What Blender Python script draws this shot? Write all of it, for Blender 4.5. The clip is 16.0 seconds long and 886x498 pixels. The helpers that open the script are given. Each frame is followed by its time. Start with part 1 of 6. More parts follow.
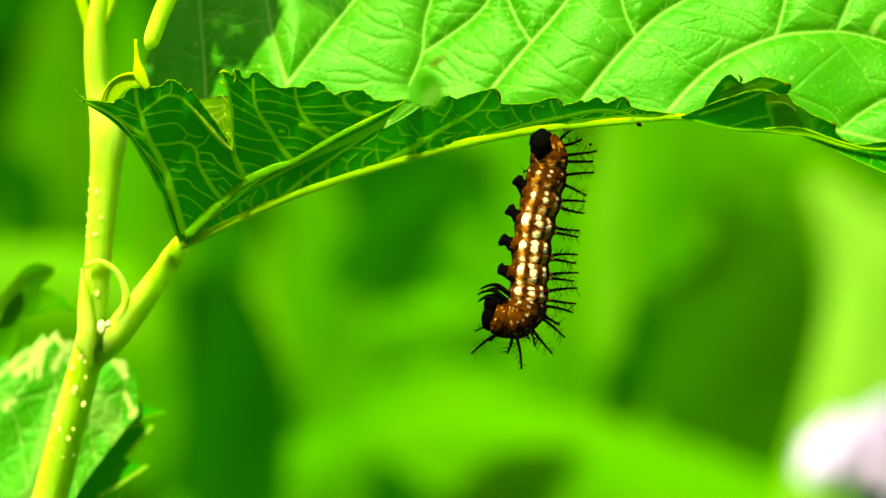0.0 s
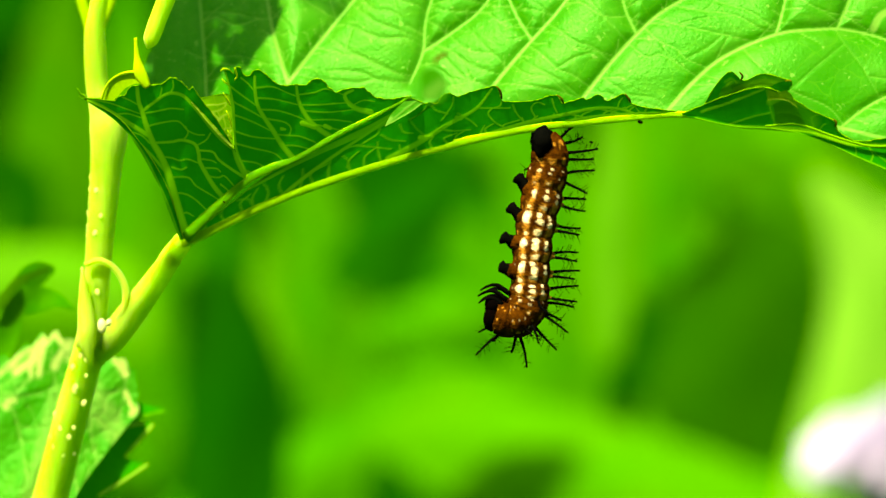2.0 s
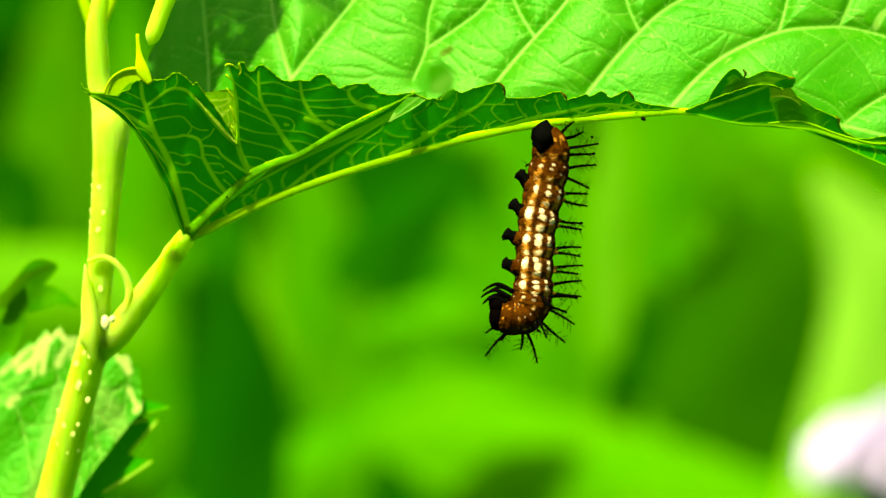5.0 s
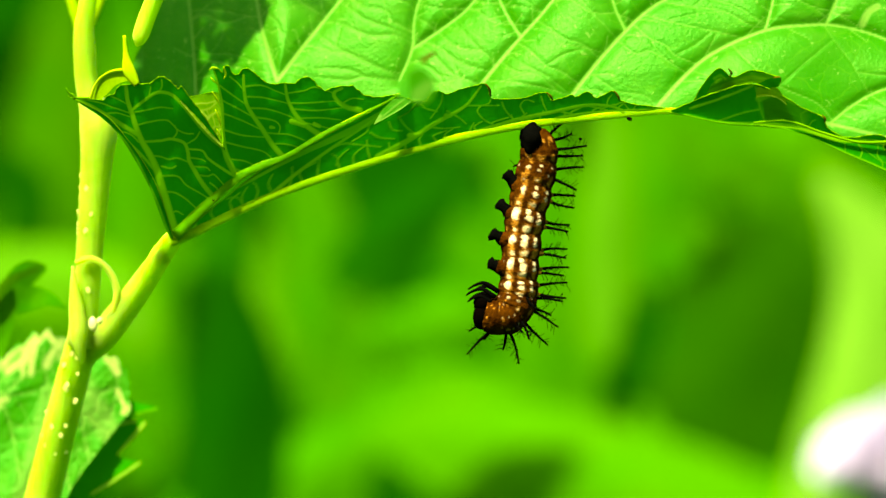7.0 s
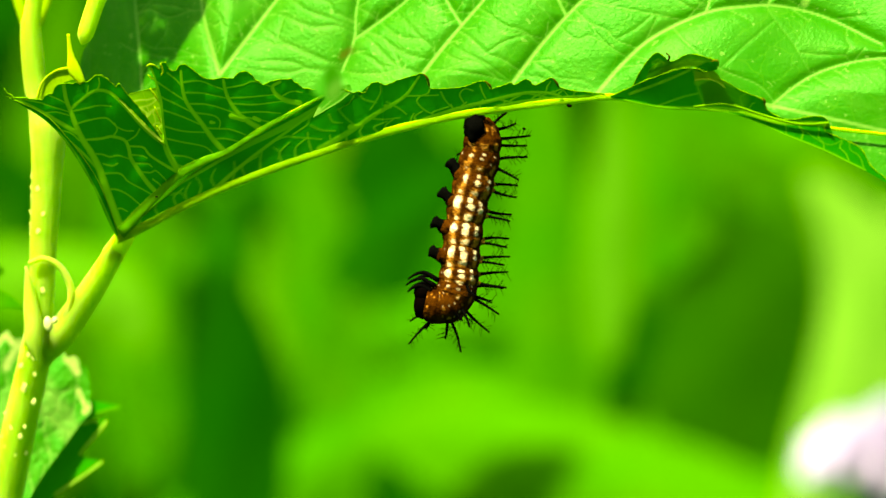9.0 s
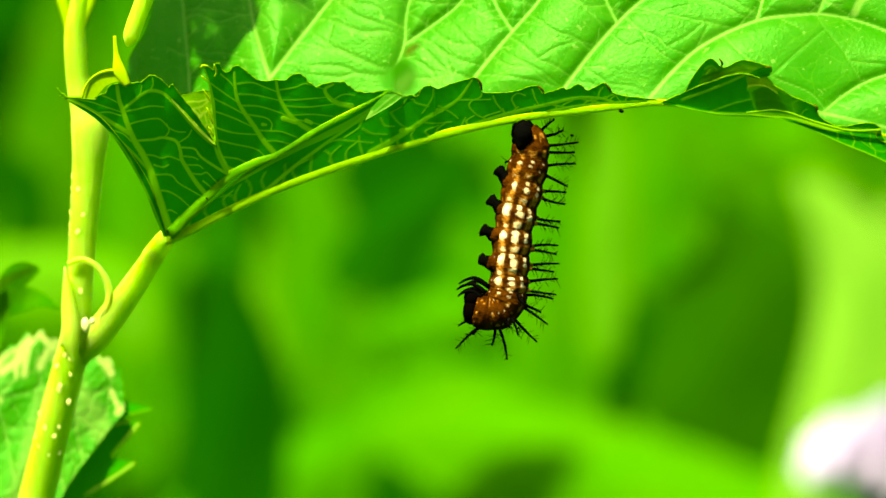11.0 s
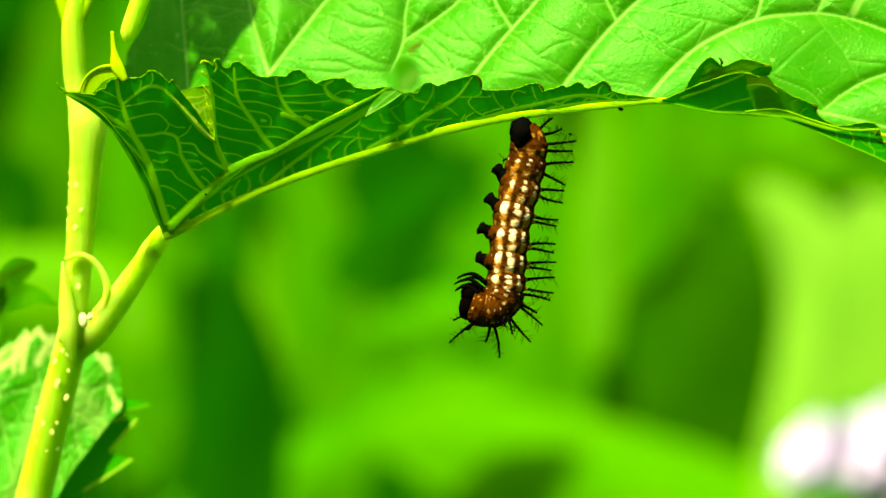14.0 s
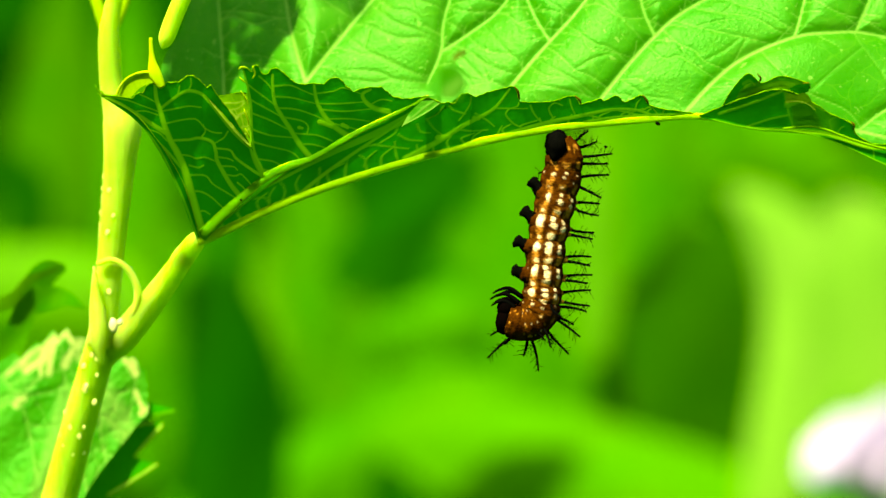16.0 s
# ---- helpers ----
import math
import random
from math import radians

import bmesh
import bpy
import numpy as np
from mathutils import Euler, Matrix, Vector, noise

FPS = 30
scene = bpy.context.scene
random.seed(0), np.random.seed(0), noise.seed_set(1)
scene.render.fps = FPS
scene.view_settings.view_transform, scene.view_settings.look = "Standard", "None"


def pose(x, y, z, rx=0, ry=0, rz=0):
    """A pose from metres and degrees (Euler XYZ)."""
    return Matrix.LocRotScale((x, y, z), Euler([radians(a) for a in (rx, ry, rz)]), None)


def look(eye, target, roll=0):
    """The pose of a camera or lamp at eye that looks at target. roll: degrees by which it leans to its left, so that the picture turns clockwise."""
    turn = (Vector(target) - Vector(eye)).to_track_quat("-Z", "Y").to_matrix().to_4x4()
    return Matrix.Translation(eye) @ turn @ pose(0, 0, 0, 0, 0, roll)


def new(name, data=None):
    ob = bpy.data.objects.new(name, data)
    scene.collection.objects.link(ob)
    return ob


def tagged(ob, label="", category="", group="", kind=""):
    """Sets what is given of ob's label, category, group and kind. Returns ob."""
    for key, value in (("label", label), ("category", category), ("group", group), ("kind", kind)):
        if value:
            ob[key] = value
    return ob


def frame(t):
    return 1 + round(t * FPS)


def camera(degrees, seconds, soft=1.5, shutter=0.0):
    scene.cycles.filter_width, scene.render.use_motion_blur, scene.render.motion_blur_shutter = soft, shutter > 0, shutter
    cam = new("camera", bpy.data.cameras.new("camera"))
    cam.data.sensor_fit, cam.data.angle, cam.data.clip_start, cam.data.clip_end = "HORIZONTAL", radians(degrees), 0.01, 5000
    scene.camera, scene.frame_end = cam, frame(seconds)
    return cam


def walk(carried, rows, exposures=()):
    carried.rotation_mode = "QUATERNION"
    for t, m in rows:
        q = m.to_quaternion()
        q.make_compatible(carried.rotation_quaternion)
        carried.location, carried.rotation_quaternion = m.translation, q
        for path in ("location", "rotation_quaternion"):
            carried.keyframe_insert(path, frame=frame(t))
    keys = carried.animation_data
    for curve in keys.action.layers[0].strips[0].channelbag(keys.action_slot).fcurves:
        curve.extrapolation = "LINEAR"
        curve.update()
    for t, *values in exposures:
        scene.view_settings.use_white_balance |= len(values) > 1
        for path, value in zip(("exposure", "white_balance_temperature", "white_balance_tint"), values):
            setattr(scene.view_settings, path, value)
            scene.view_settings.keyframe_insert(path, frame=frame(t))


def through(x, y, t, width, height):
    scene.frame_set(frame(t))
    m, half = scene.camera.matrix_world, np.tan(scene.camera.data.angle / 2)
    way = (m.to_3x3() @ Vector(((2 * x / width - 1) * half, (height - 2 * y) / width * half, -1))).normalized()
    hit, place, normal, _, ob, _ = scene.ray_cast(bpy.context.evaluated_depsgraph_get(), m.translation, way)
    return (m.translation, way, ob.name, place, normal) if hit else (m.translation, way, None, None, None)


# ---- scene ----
# camera: a tripod close-up, focused on the leaf, about 40 cm away
cam = camera(20, 16.0, soft=1.5)
CAM = pose(0, -0.394, 0.6, 90, 0, 0)
walk(cam, [(0, CAM), (16, CAM)], exposures=[(0, 2.66, 7600, 3), (16, 2.66, 7600, 3)])
cam.data.dof.use_dof = True
cam.data.dof.focus_distance = 0.385
cam.data.dof.aperture_fstop = 11.5

# ---- light ----
SUN = Vector((-0.27, -0.42, 0.87)).normalized()
world = bpy.data.worlds.new("sky")
scene.world = world
world.use_nodes = True
sky = world.node_tree.nodes.new("ShaderNodeTexSky")
sky.sky_type = "NISHITA"
sky.sun_disc = False
sky.air_density, sky.dust_density, sky.ozone_density = 0.8, 1.5, 0.4
sky.sun_elevation = math.asin(SUN.z)
sky.sun_rotation = math.atan2(SUN.x, SUN.y)
world.node_tree.nodes["Background"].inputs[1].default_value = 0.13
world.node_tree.links.new(sky.outputs[0], world.node_tree.nodes["Background"].inputs[0])
lamp = bpy.data.lights.new("sun", "SUN")
lamp.energy, lamp.angle, lamp.color = 4.5, radians(1.2), (1.0, 0.96, 0.86)
new("sun", lamp).matrix_world = look(SUN * 5, (0, 0, 0.6))

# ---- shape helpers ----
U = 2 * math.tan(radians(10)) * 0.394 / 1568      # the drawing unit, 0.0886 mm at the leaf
EYE_Y = 0.394


def at(u, v, y=0.0):
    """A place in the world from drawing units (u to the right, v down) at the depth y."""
    k = U * (1 + y / EYE_Y)
    return Vector(((u - 784) * k, y, 0.6 + (441 - v) * k))


def spline(points, n):
    """n points of an even Catmull-Rom curve through the points given."""
    p = np.array(points, float)
    p = np.vstack([2 * p[0] - p[1], p, 2 * p[-1] - p[-2]])
    m = len(p) - 3
    out = []
    for s in np.linspace(0, m, n):
        i = min(int(s), m - 1)
        f = s - i
        a, b, c, d = p[i:i + 4]
        out.append(0.5 * (2 * b + (c - a) * f + (2 * a - 5 * b + 4 * c - d) * f * f + (3 * b - a - 3 * c + d) * f ** 3))
    return np.array(out)


def tube(bm, points, radii, sides=8, flat=1.0):
    """A round bar with tapering radii along the points, closed at its ends. flat squeezes it in depth."""
    pts = [Vector(p) for p in points]
    rings = []
    side = None
    for i, p in enumerate(pts):
        way = (pts[min(i + 1, len(pts) - 1)] - pts[max(i - 1, 0)]).normalized()
        if side is None:
            side = way.orthogonal().normalized()
            if flat != 1.0:
                side = way.cross(Vector((0, 1, 0))).normalized()
        side = (side - way * side.dot(way)).normalized()
        up = way.cross(side)
        r = radii[i]
        rings.append([bm.verts.new(p + side * r * math.cos(a) + up * r * flat * math.sin(a))
                      for a in (2 * math.pi * k / sides for k in range(sides))])
    for a, b in zip(rings, rings[1:]):
        for k in range(sides):
            bm.faces.new((a[k], a[(k + 1) % sides], b[(k + 1) % sides], b[k]))
    bm.faces.new(rings[0][::-1])
    bm.faces.new(rings[-1])


def taper(a, b, n, power=1.0):
    return [a + (b - a) * (i / (n - 1)) ** power for i in range(n)]


def sheet(bm, grid):
    """A surface through a grid of points."""
    vs = [[bm.verts.new(p) for p in row] for row in grid]
    for a, b in zip(vs, vs[1:]):
        for k in range(len(a) - 1):
            bm.faces.new((a[k], a[k + 1], b[k + 1], b[k]))


def surface(name, u, v, y, material, parent, label="", vein=None):
    """A leaf surface through arrays of drawing places and depths; vein is the strength of the veins at each point."""
    rows, cols = u.shape
    k = U * (1 + y / EYE_Y)
    p = np.stack([(u - 784) * k, y, 0.6 + (441 - v) * k], -1).reshape(-1, 3) - np.array(origin(parent))
    n = np.arange(rows * cols).reshape(rows, cols)
    quads = np.stack([n[:-1, :-1], n[:-1, 1:], n[1:, 1:], n[1:, :-1]], -1).reshape(-1, 4)
    mesh = bpy.data.meshes.new(name)
    mesh.from_pydata(p.tolist(), [], quads.tolist())
    strength = mesh.attributes.new("vein", "FLOAT", "POINT")
    if vein is not None:
        strength.data.foreach_set("value", np.ascontiguousarray(vein.reshape(-1), dtype=np.float32))
    mesh.materials.append(material)
    mesh.polygons.foreach_set("use_smooth", [True] * len(mesh.polygons))
    ob = new(name, mesh)
    ob.parent = parent
    return tagged(ob, label)


def vein_field(u, v, lines):
    """Strength of the veins (0 to 1) and distance to the nearest, for lines of (points, half width at root, at tip, strength)."""
    best, near = np.zeros(u.shape), np.full(u.shape, 1e3)
    for points, w0, w1, power in lines:
        p = spline(points, 5 * len(points))
        lo, hi = p.min(0) - 120, p.max(0) + 120
        m = (u > lo[0]) & (u < hi[0]) & (v > lo[1]) & (v < hi[1])
        if not m.any():
            continue
        uu, vv = u[m], v[m]
        strength, dist = np.zeros(uu.shape), np.full(uu.shape, 1e3)
        for i, (a, b) in enumerate(zip(p, p[1:])):
            d = b - a
            f = np.clip(((uu - a[0]) * d[0] + (vv - a[1]) * d[1]) / max(1e-6, d @ d), 0, 1)
            h = np.hypot(uu - a[0] - f * d[0], vv - a[1] - f * d[1])
            w = w0 + (w1 - w0) * (i + f) / (len(p) - 1)
            strength = np.maximum(strength, power * np.clip(1.9 - 1.5 * h / w, 0, 1))
            dist = np.minimum(dist, h / min(1, max(power, 0.3)))
        best[m] = np.maximum(best[m], strength)
        near[m] = np.minimum(near[m], dist)
    return best, near


def rungs(a, b, count, bend, seed, width=1.3, power=0.5, skew=0.0, fork=0.7):
    """Fine wavy cross veins between two veins, some of them forked."""
    rnd = random.Random(seed)
    pa, pb = spline(a, 60), spline(b, 60)
    out, bends = [], []
    for i in range(count):
        s = (i + rnd.uniform(0.1, 0.9)) / count
        p, q = pa[int(s * 59)], pb[int(min(1, max(0, s + skew * rnd.uniform(0.4, 1.3) + rnd.uniform(-0.05, 0.05))) * 59)]
        way = (q - p) / max(1, np.hypot(*(q - p)))
        side = np.array([-way[1], way[0]])
        knots = [p]
        for f in (0.25, 0.5, 0.75):
            knots.append(p + (q - p) * (f + rnd.uniform(-0.07, 0.07)) + side * rnd.uniform(-bend, bend))
        knots.append(q)
        out.append((knots, width, width * 0.75, power * rnd.uniform(0.6, 1.1)))
        if bends and rnd.random() < fork:
            o = bends[-1][rnd.choice((1, 2, 3))]
            m = knots[rnd.choice((1, 2, 3))]
            out.append(([m, (m + o) / 2 + np.array([rnd.uniform(-6, 6), rnd.uniform(-6, 6)]), o], width * 0.8, width * 0.7, power * 0.6))
        bends.append(knots)
    return out


def thread(lines, *points):
    """Adds one fine cross vein to the veins of a leaf."""
    lines.append((list(points), 1.5, 1.1, 0.58))


def ball(bm, centre, radii, turn=None, u=10, v=7):
    m = Matrix.Translation(centre) @ (turn.to_matrix().to_4x4() if turn else Matrix()) @ Matrix.Diagonal((*radii, 1))
    bmesh.ops.create_uvsphere(bm, u_segments=u, v_segments=v, radius=1, matrix=m)


def part(name, bm, material, parent, label=""):
    """Links a bmesh, in world places, as one mesh under a thing or a part, with its origin at that of its parent."""
    bmesh.ops.recalc_face_normals(bm, faces=bm.faces)
    mesh = bpy.data.meshes.new(name)
    if parent:
        bm.transform(Matrix.Translation(-origin(parent)))
    bm.to_mesh(mesh)
    bm.free()
    mesh.materials.append(material)
    mesh.polygons.foreach_set("use_smooth", [True] * len(mesh.polygons))
    ob = new(name, mesh)
    ob.parent = parent
    return tagged(ob, label)


def origin(ob):
    total = Vector(ob.location)
    while ob.parent:
        ob = ob.parent
        total += Vector(ob.location)
    return total


def thing(name, place, label, category, group="", kind=""):
    ob = new(name)
    ob.location = place
    ob.empty_display_size = 0.01
    return tagged(ob, label, category, group, kind)


# ---- materials ----
def nodes_of(name):
    mat = bpy.data.materials.new(name)
    mat.use_nodes = True
    return mat, mat.node_tree.nodes, mat.node_tree.links


def mixed(nodes, links, a, b, factor, mode="MIX"):
    n = nodes.new("ShaderNodeMix")
    n.data_type, n.blend_type = "RGBA", mode
    for i, x in ((6, a), (7, b)):
        if isinstance(x, tuple):
            n.inputs[i].default_value = (*x, 1)
        else:
            links.new(x, n.inputs[i])
    if isinstance(factor, float):
        n.inputs[0].default_value = factor
    else:
        links.new(factor, n.inputs[0])
    return n.outputs[2]


def noise_of(nodes, links, coord, scale, detail=3.0, low=0.35, high=0.65):
    n = nodes.new("ShaderNodeTexNoise")
    n.inputs["Scale"].default_value, n.inputs["Detail"].default_value = scale, detail
    links.new(coord, n.inputs["Vector"])
    r = nodes.new("ShaderNodeMapRange")
    r.inputs[1].default_value, r.inputs[2].default_value = low, high
    links.new(n.outputs["Fac"], r.inputs[0])
    return r.outputs[0]


def leaf_material(name, base, pale, dark, vein, glow, net=240.0, line=0.045, veins=0.6, through=0.35, rough=0.42, bump=0.35, gloss=0.5, speckle=0.0, rib=None):
    """A leaf's skin: two tones, a net of fine veins, fine relief, light coming through."""
    mat, nodes, links = nodes_of(name)
    shader = nodes["Principled BSDF"]
    coord = nodes.new("ShaderNodeTexCoord").outputs["Object"]
    tone = mixed(nodes, links, dark, pale, noise_of(nodes, links, coord, 60, 4))
    tone = mixed(nodes, links, base, tone, noise_of(nodes, links, coord, 420, 4, 0.3, 0.75))
    warp = nodes.new("ShaderNodeTexNoise")
    warp.inputs["Scale"].default_value = 160
    links.new(coord, warp.inputs["Vector"])
    moved = mixed(nodes, links, coord, warp.outputs["Color"], 0.004)
    cell = nodes.new("ShaderNodeTexVoronoi")
    cell.feature = "DISTANCE_TO_EDGE"
    cell.inputs["Scale"].default_value = net
    links.new(moved, cell.inputs["Vector"])
    edge = nodes.new("ShaderNodeMapRange")
    edge.inputs[1].default_value, edge.inputs[2].default_value = line, line * 0.35
    edge.inputs[3].default_value, edge.inputs[4].default_value = 0.0, veins
    links.new(cell.outputs["Distance"], edge.inputs[0])
    small = nodes.new("ShaderNodeTexVoronoi")
    small.feature = "DISTANCE_TO_EDGE"
    small.inputs["Scale"].default_value = net * 4.2
    links.new(moved, small.inputs["Vector"])
    fine = nodes.new("ShaderNodeMapRange")
    fine.inputs[1].default_value, fine.inputs[2].default_value = 0.07, 0.0
    fine.inputs[3].default_value, fine.inputs[4].default_value = 0.0, veins * 0.35
    links.new(small.outputs["Distance"], fine.inputs[0])
    tone = mixed(nodes, links, tone, vein, fine.outputs[0])
    tone = mixed(nodes, links, tone, vein, edge.outputs[0])
    if speckle:
        # sparse pale dots: glints of the glossy skin put into its colour
        dots = mixed(nodes, links, (0, 0, 0), (0.5, 0.5, 0.5), noise_of(nodes, links, coord, 900, 2, 0.66, 0.72))
        tone = mixed(nodes, links, tone, (pale[0] * 1.3 + 0.06, pale[1] * 1.2 + 0.05, pale[2] + 0.02), dots)
    drawn = nodes.new("ShaderNodeAttribute")
    drawn.attribute_name = "vein"
    tone = mixed(nodes, links, tone, rib or vein, drawn.outputs["Fac"])
    light = mixed(nodes, links, mixed(nodes, links, tone, glow, 0.6), rib or vein, drawn.outputs["Fac"])
    links.new(tone, shader.inputs["Base Color"])
    shader.inputs["Roughness"].default_value = rough
    shader.inputs["Specular IOR Level"].default_value = 0.0
    height = nodes.new("ShaderNodeMath")
    height.operation = "MULTIPLY_ADD"
    links.new(small.outputs["Distance"], height.inputs[0])
    height.inputs[1].default_value = 0.5
    links.new(cell.outputs["Distance"], height.inputs[2])
    relief = nodes.new("ShaderNodeBump")
    relief.inputs["Strength"].default_value, relief.inputs["Distance"].default_value = bump, 0.0012
    links.new(height.outputs[0], relief.inputs["Height"])
    grain = nodes.new("ShaderNodeBump")
    grain.inputs["Strength"].default_value, grain.inputs["Distance"].default_value = speckle, 0.0002
    links.new(noise_of(nodes, links, coord, 1500, 2, 0.45, 0.8), grain.inputs["Height"])
    links.new(relief.outputs[0], grain.inputs["Normal"])
    links.new(grain.outputs[0], shader.inputs["Normal"])
    back = nodes.new("ShaderNodeBsdfTranslucent")
    links.new(light, back.inputs["Color"])
    both = nodes.new("ShaderNodeMixShader")
    both.inputs[0].default_value = through
    links.new(shader.outputs[0], both.inputs[1])
    links.new(back.outputs[0], both.inputs[2])
    wax = nodes.new("ShaderNodeBsdfGlossy")
    wax.inputs["Color"].default_value = (0.30, 1.0, 0.16, 1)
    wax.inputs["Roughness"].default_value = rough
    links.new(grain.outputs[0], wax.inputs["Normal"])
    coated = nodes.new("ShaderNodeMixShader")
    coated.inputs[0].default_value = gloss
    links.new(both.outputs[0], coated.inputs[1])
    links.new(wax.outputs[0], coated.inputs[2])
    links.new(coated.outputs[0], nodes["Material Output"].inputs[0])
    return mat


def fleshy(shader, depth):
    """Juicy tissue: light spreads some way under the skin."""
    shader.inputs["Subsurface Weight"].default_value = 1.0
    shader.inputs["Subsurface Scale"].default_value = depth
    shader.inputs["Subsurface Radius"].default_value = (0.9, 1.0, 0.25)


def plain_material(name, base, other, scale, rough=0.5, bump=0.2, depth=0.0004, gloss=0.4, through=0.0, flesh=0.0):
    """A skin of two tones in patches and grain, with fine relief."""
    mat, nodes, links = nodes_of(name)
    shader = nodes["Principled BSDF"]
    coord = nodes.new("ShaderNodeTexCoord").outputs["Object"]
    tone = mixed(nodes, links, base, other, noise_of(nodes, links, coord, scale, 4))
    grain = noise_of(nodes, links, coord, scale * 7, 3, 0.2, 0.8)
    tone = mixed(nodes, links, tone, tuple(c * 0.7 for c in base), mixed(nodes, links, (0, 0, 0), (0.5, 0.5, 0.5), grain))
    links.new(tone, shader.inputs["Base Color"])
    shader.inputs["Roughness"].default_value = rough
    shader.inputs["Specular IOR Level"].default_value = gloss
    relief = nodes.new("ShaderNodeBump")
    relief.inputs["Strength"].default_value, relief.inputs["Distance"].default_value = bump, depth
    links.new(grain, relief.inputs["Height"])
    links.new(relief.outputs[0], shader.inputs["Normal"])
    if flesh:
        fleshy(shader, flesh)
    if through:
        back = nodes.new("ShaderNodeBsdfTranslucent")
        links.new(tone, back.inputs["Color"])
        both = nodes.new("ShaderNodeMixShader")
        both.inputs[0].default_value = through
        links.new(shader.outputs[0], both.inputs[1])
        links.new(back.outputs[0], both.inputs[2])
        links.new(both.outputs[0], nodes["Material Output"].inputs[0])
    return mat


UPPER = leaf_material("leaf_upper", (0.012, 0.112, 0.0015), (0.034, 0.140, 0.006), (0.005, 0.097, 0.0006), (0.040, 0.155, 0.004), (0.008, 0.17, 0.0), net=230, line=0.025, veins=0.3, through=0.36, rough=0.41, bump=0.07, gloss=0.0092, speckle=0.20, rib=(0.082, 0.205, 0.018))
UNDER = leaf_material("leaf_underside", (0.003, 0.150, 0.0006), (0.008, 0.172, 0.0006), (0.002, 0.125, 0.0004), (0.016, 0.185, 0.0006), (0.004, 0.24, 0.0), net=330, line=0.035, veins=0.22, through=0.55, rough=0.8, gloss=0.0, bump=0.12, rib=(0.125, 0.360, 0.003))
# paler leaf colour for folds that light shines through
FOLD_LIT = leaf_material("leaf_fold_lit", (0.085, 0.235, 0.001), (0.115, 0.26, 0.002), (0.055, 0.200, 0.001), (0.15, 0.29, 0.004), (0.07, 0.26, 0.0), net=300, line=0.05, veins=0.5, through=0.55, rough=0.6, gloss=0.004, bump=0.2, rib=(0.22, 0.36, 0.02))
LOWER = leaf_material("leaf_lower", (0.011, 0.112, 0.0015), (0.026, 0.130, 0.004), (0.006, 0.090, 0.001), (0.03, 0.14, 0.003), (0.01, 0.1, 0.0), net=200, line=0.04, veins=0.22, rough=0.45, gloss=0.006, bump=0.08, rib=(0.19, 0.255, 0.045))
TOOTHED = leaf_material("leaf_folded_teeth", (0.008, 0.165, 0.0008), (0.016, 0.185, 0.001), (0.004, 0.135, 0.0006), (0.025, 0.20, 0.0015), (0.006, 0.20, 0.0), net=300, line=0.035, veins=0.2, through=0.35, rough=0.7, gloss=0.002, bump=0.12, rib=(0.20, 0.33, 0.020))
EDGE = plain_material("leaf_margin", (0.29, 0.45, 0.010), (0.20, 0.36, 0.006), 300, gloss=0.0, through=0.4)
RIB = plain_material("rib_skin", (0.108, 0.240, 0.002), (0.088, 0.215, 0.0015), 180, rough=0.7, gloss=0.02, flesh=0.0025)
LOBERIB = plain_material("lobe_rib_skin", (0.050, 0.185, 0.002), (0.038, 0.165, 0.0015), 180, rough=0.7, gloss=0.02, flesh=0.0012)
WITHER = plain_material("withered_tip", (0.070, 0.100, 0.004), (0.045, 0.070, 0.003), 400, rough=0.8, gloss=0.0, through=0.4)
RUST = plain_material("rust_edge", (0.055, 0.050, 0.002), (0.035, 0.055, 0.001), 500, rough=0.8, gloss=0.0, through=0.2)
VEIN = plain_material("vein_skin", (0.085, 0.255, 0.001), (0.105, 0.27, 0.0015), 400, gloss=0.0, through=0.4)
def stem_material():
    """Yellow-green stem: streaks along it, pale and greener patches, fine relief."""
    mat, nodes, links = nodes_of("stem_skin")
    shader = nodes["Principled BSDF"]
    coord = nodes.new("ShaderNodeTexCoord").outputs["Object"]
    stretch = nodes.new("ShaderNodeMapping")
    stretch.inputs["Scale"].default_value = (1, 1, 0.10)
    links.new(coord, stretch.inputs["Vector"])
    streak = noise_of(nodes, links, stretch.outputs[0], 1300, 3, 0.3, 0.7)
    tone = mixed(nodes, links, (0.132, 0.250, 0.008), (0.104, 0.220, 0.005), streak)
    tone = mixed(nodes, links, tone, (0.205, 0.295, 0.024), noise_of(nodes, links, coord, 90, 3, 0.45, 0.75))
    tone = mixed(nodes, links, tone, (0.088, 0.165, 0.002), noise_of(nodes, links, coord, 45, 2, 0.6, 0.85))
    links.new(tone, shader.inputs["Base Color"])
    shader.inputs["Roughness"].default_value, shader.inputs["Specular IOR Level"].default_value = 0.6, 0.05
    relief = nodes.new("ShaderNodeBump")
    relief.inputs["Strength"].default_value, relief.inputs["Distance"].default_value = 0.35, 0.0003
    links.new(streak, relief.inputs["Height"])
    links.new(relief.outputs[0], shader.inputs["Normal"])
    fleshy(shader, 0.013)
    return mat


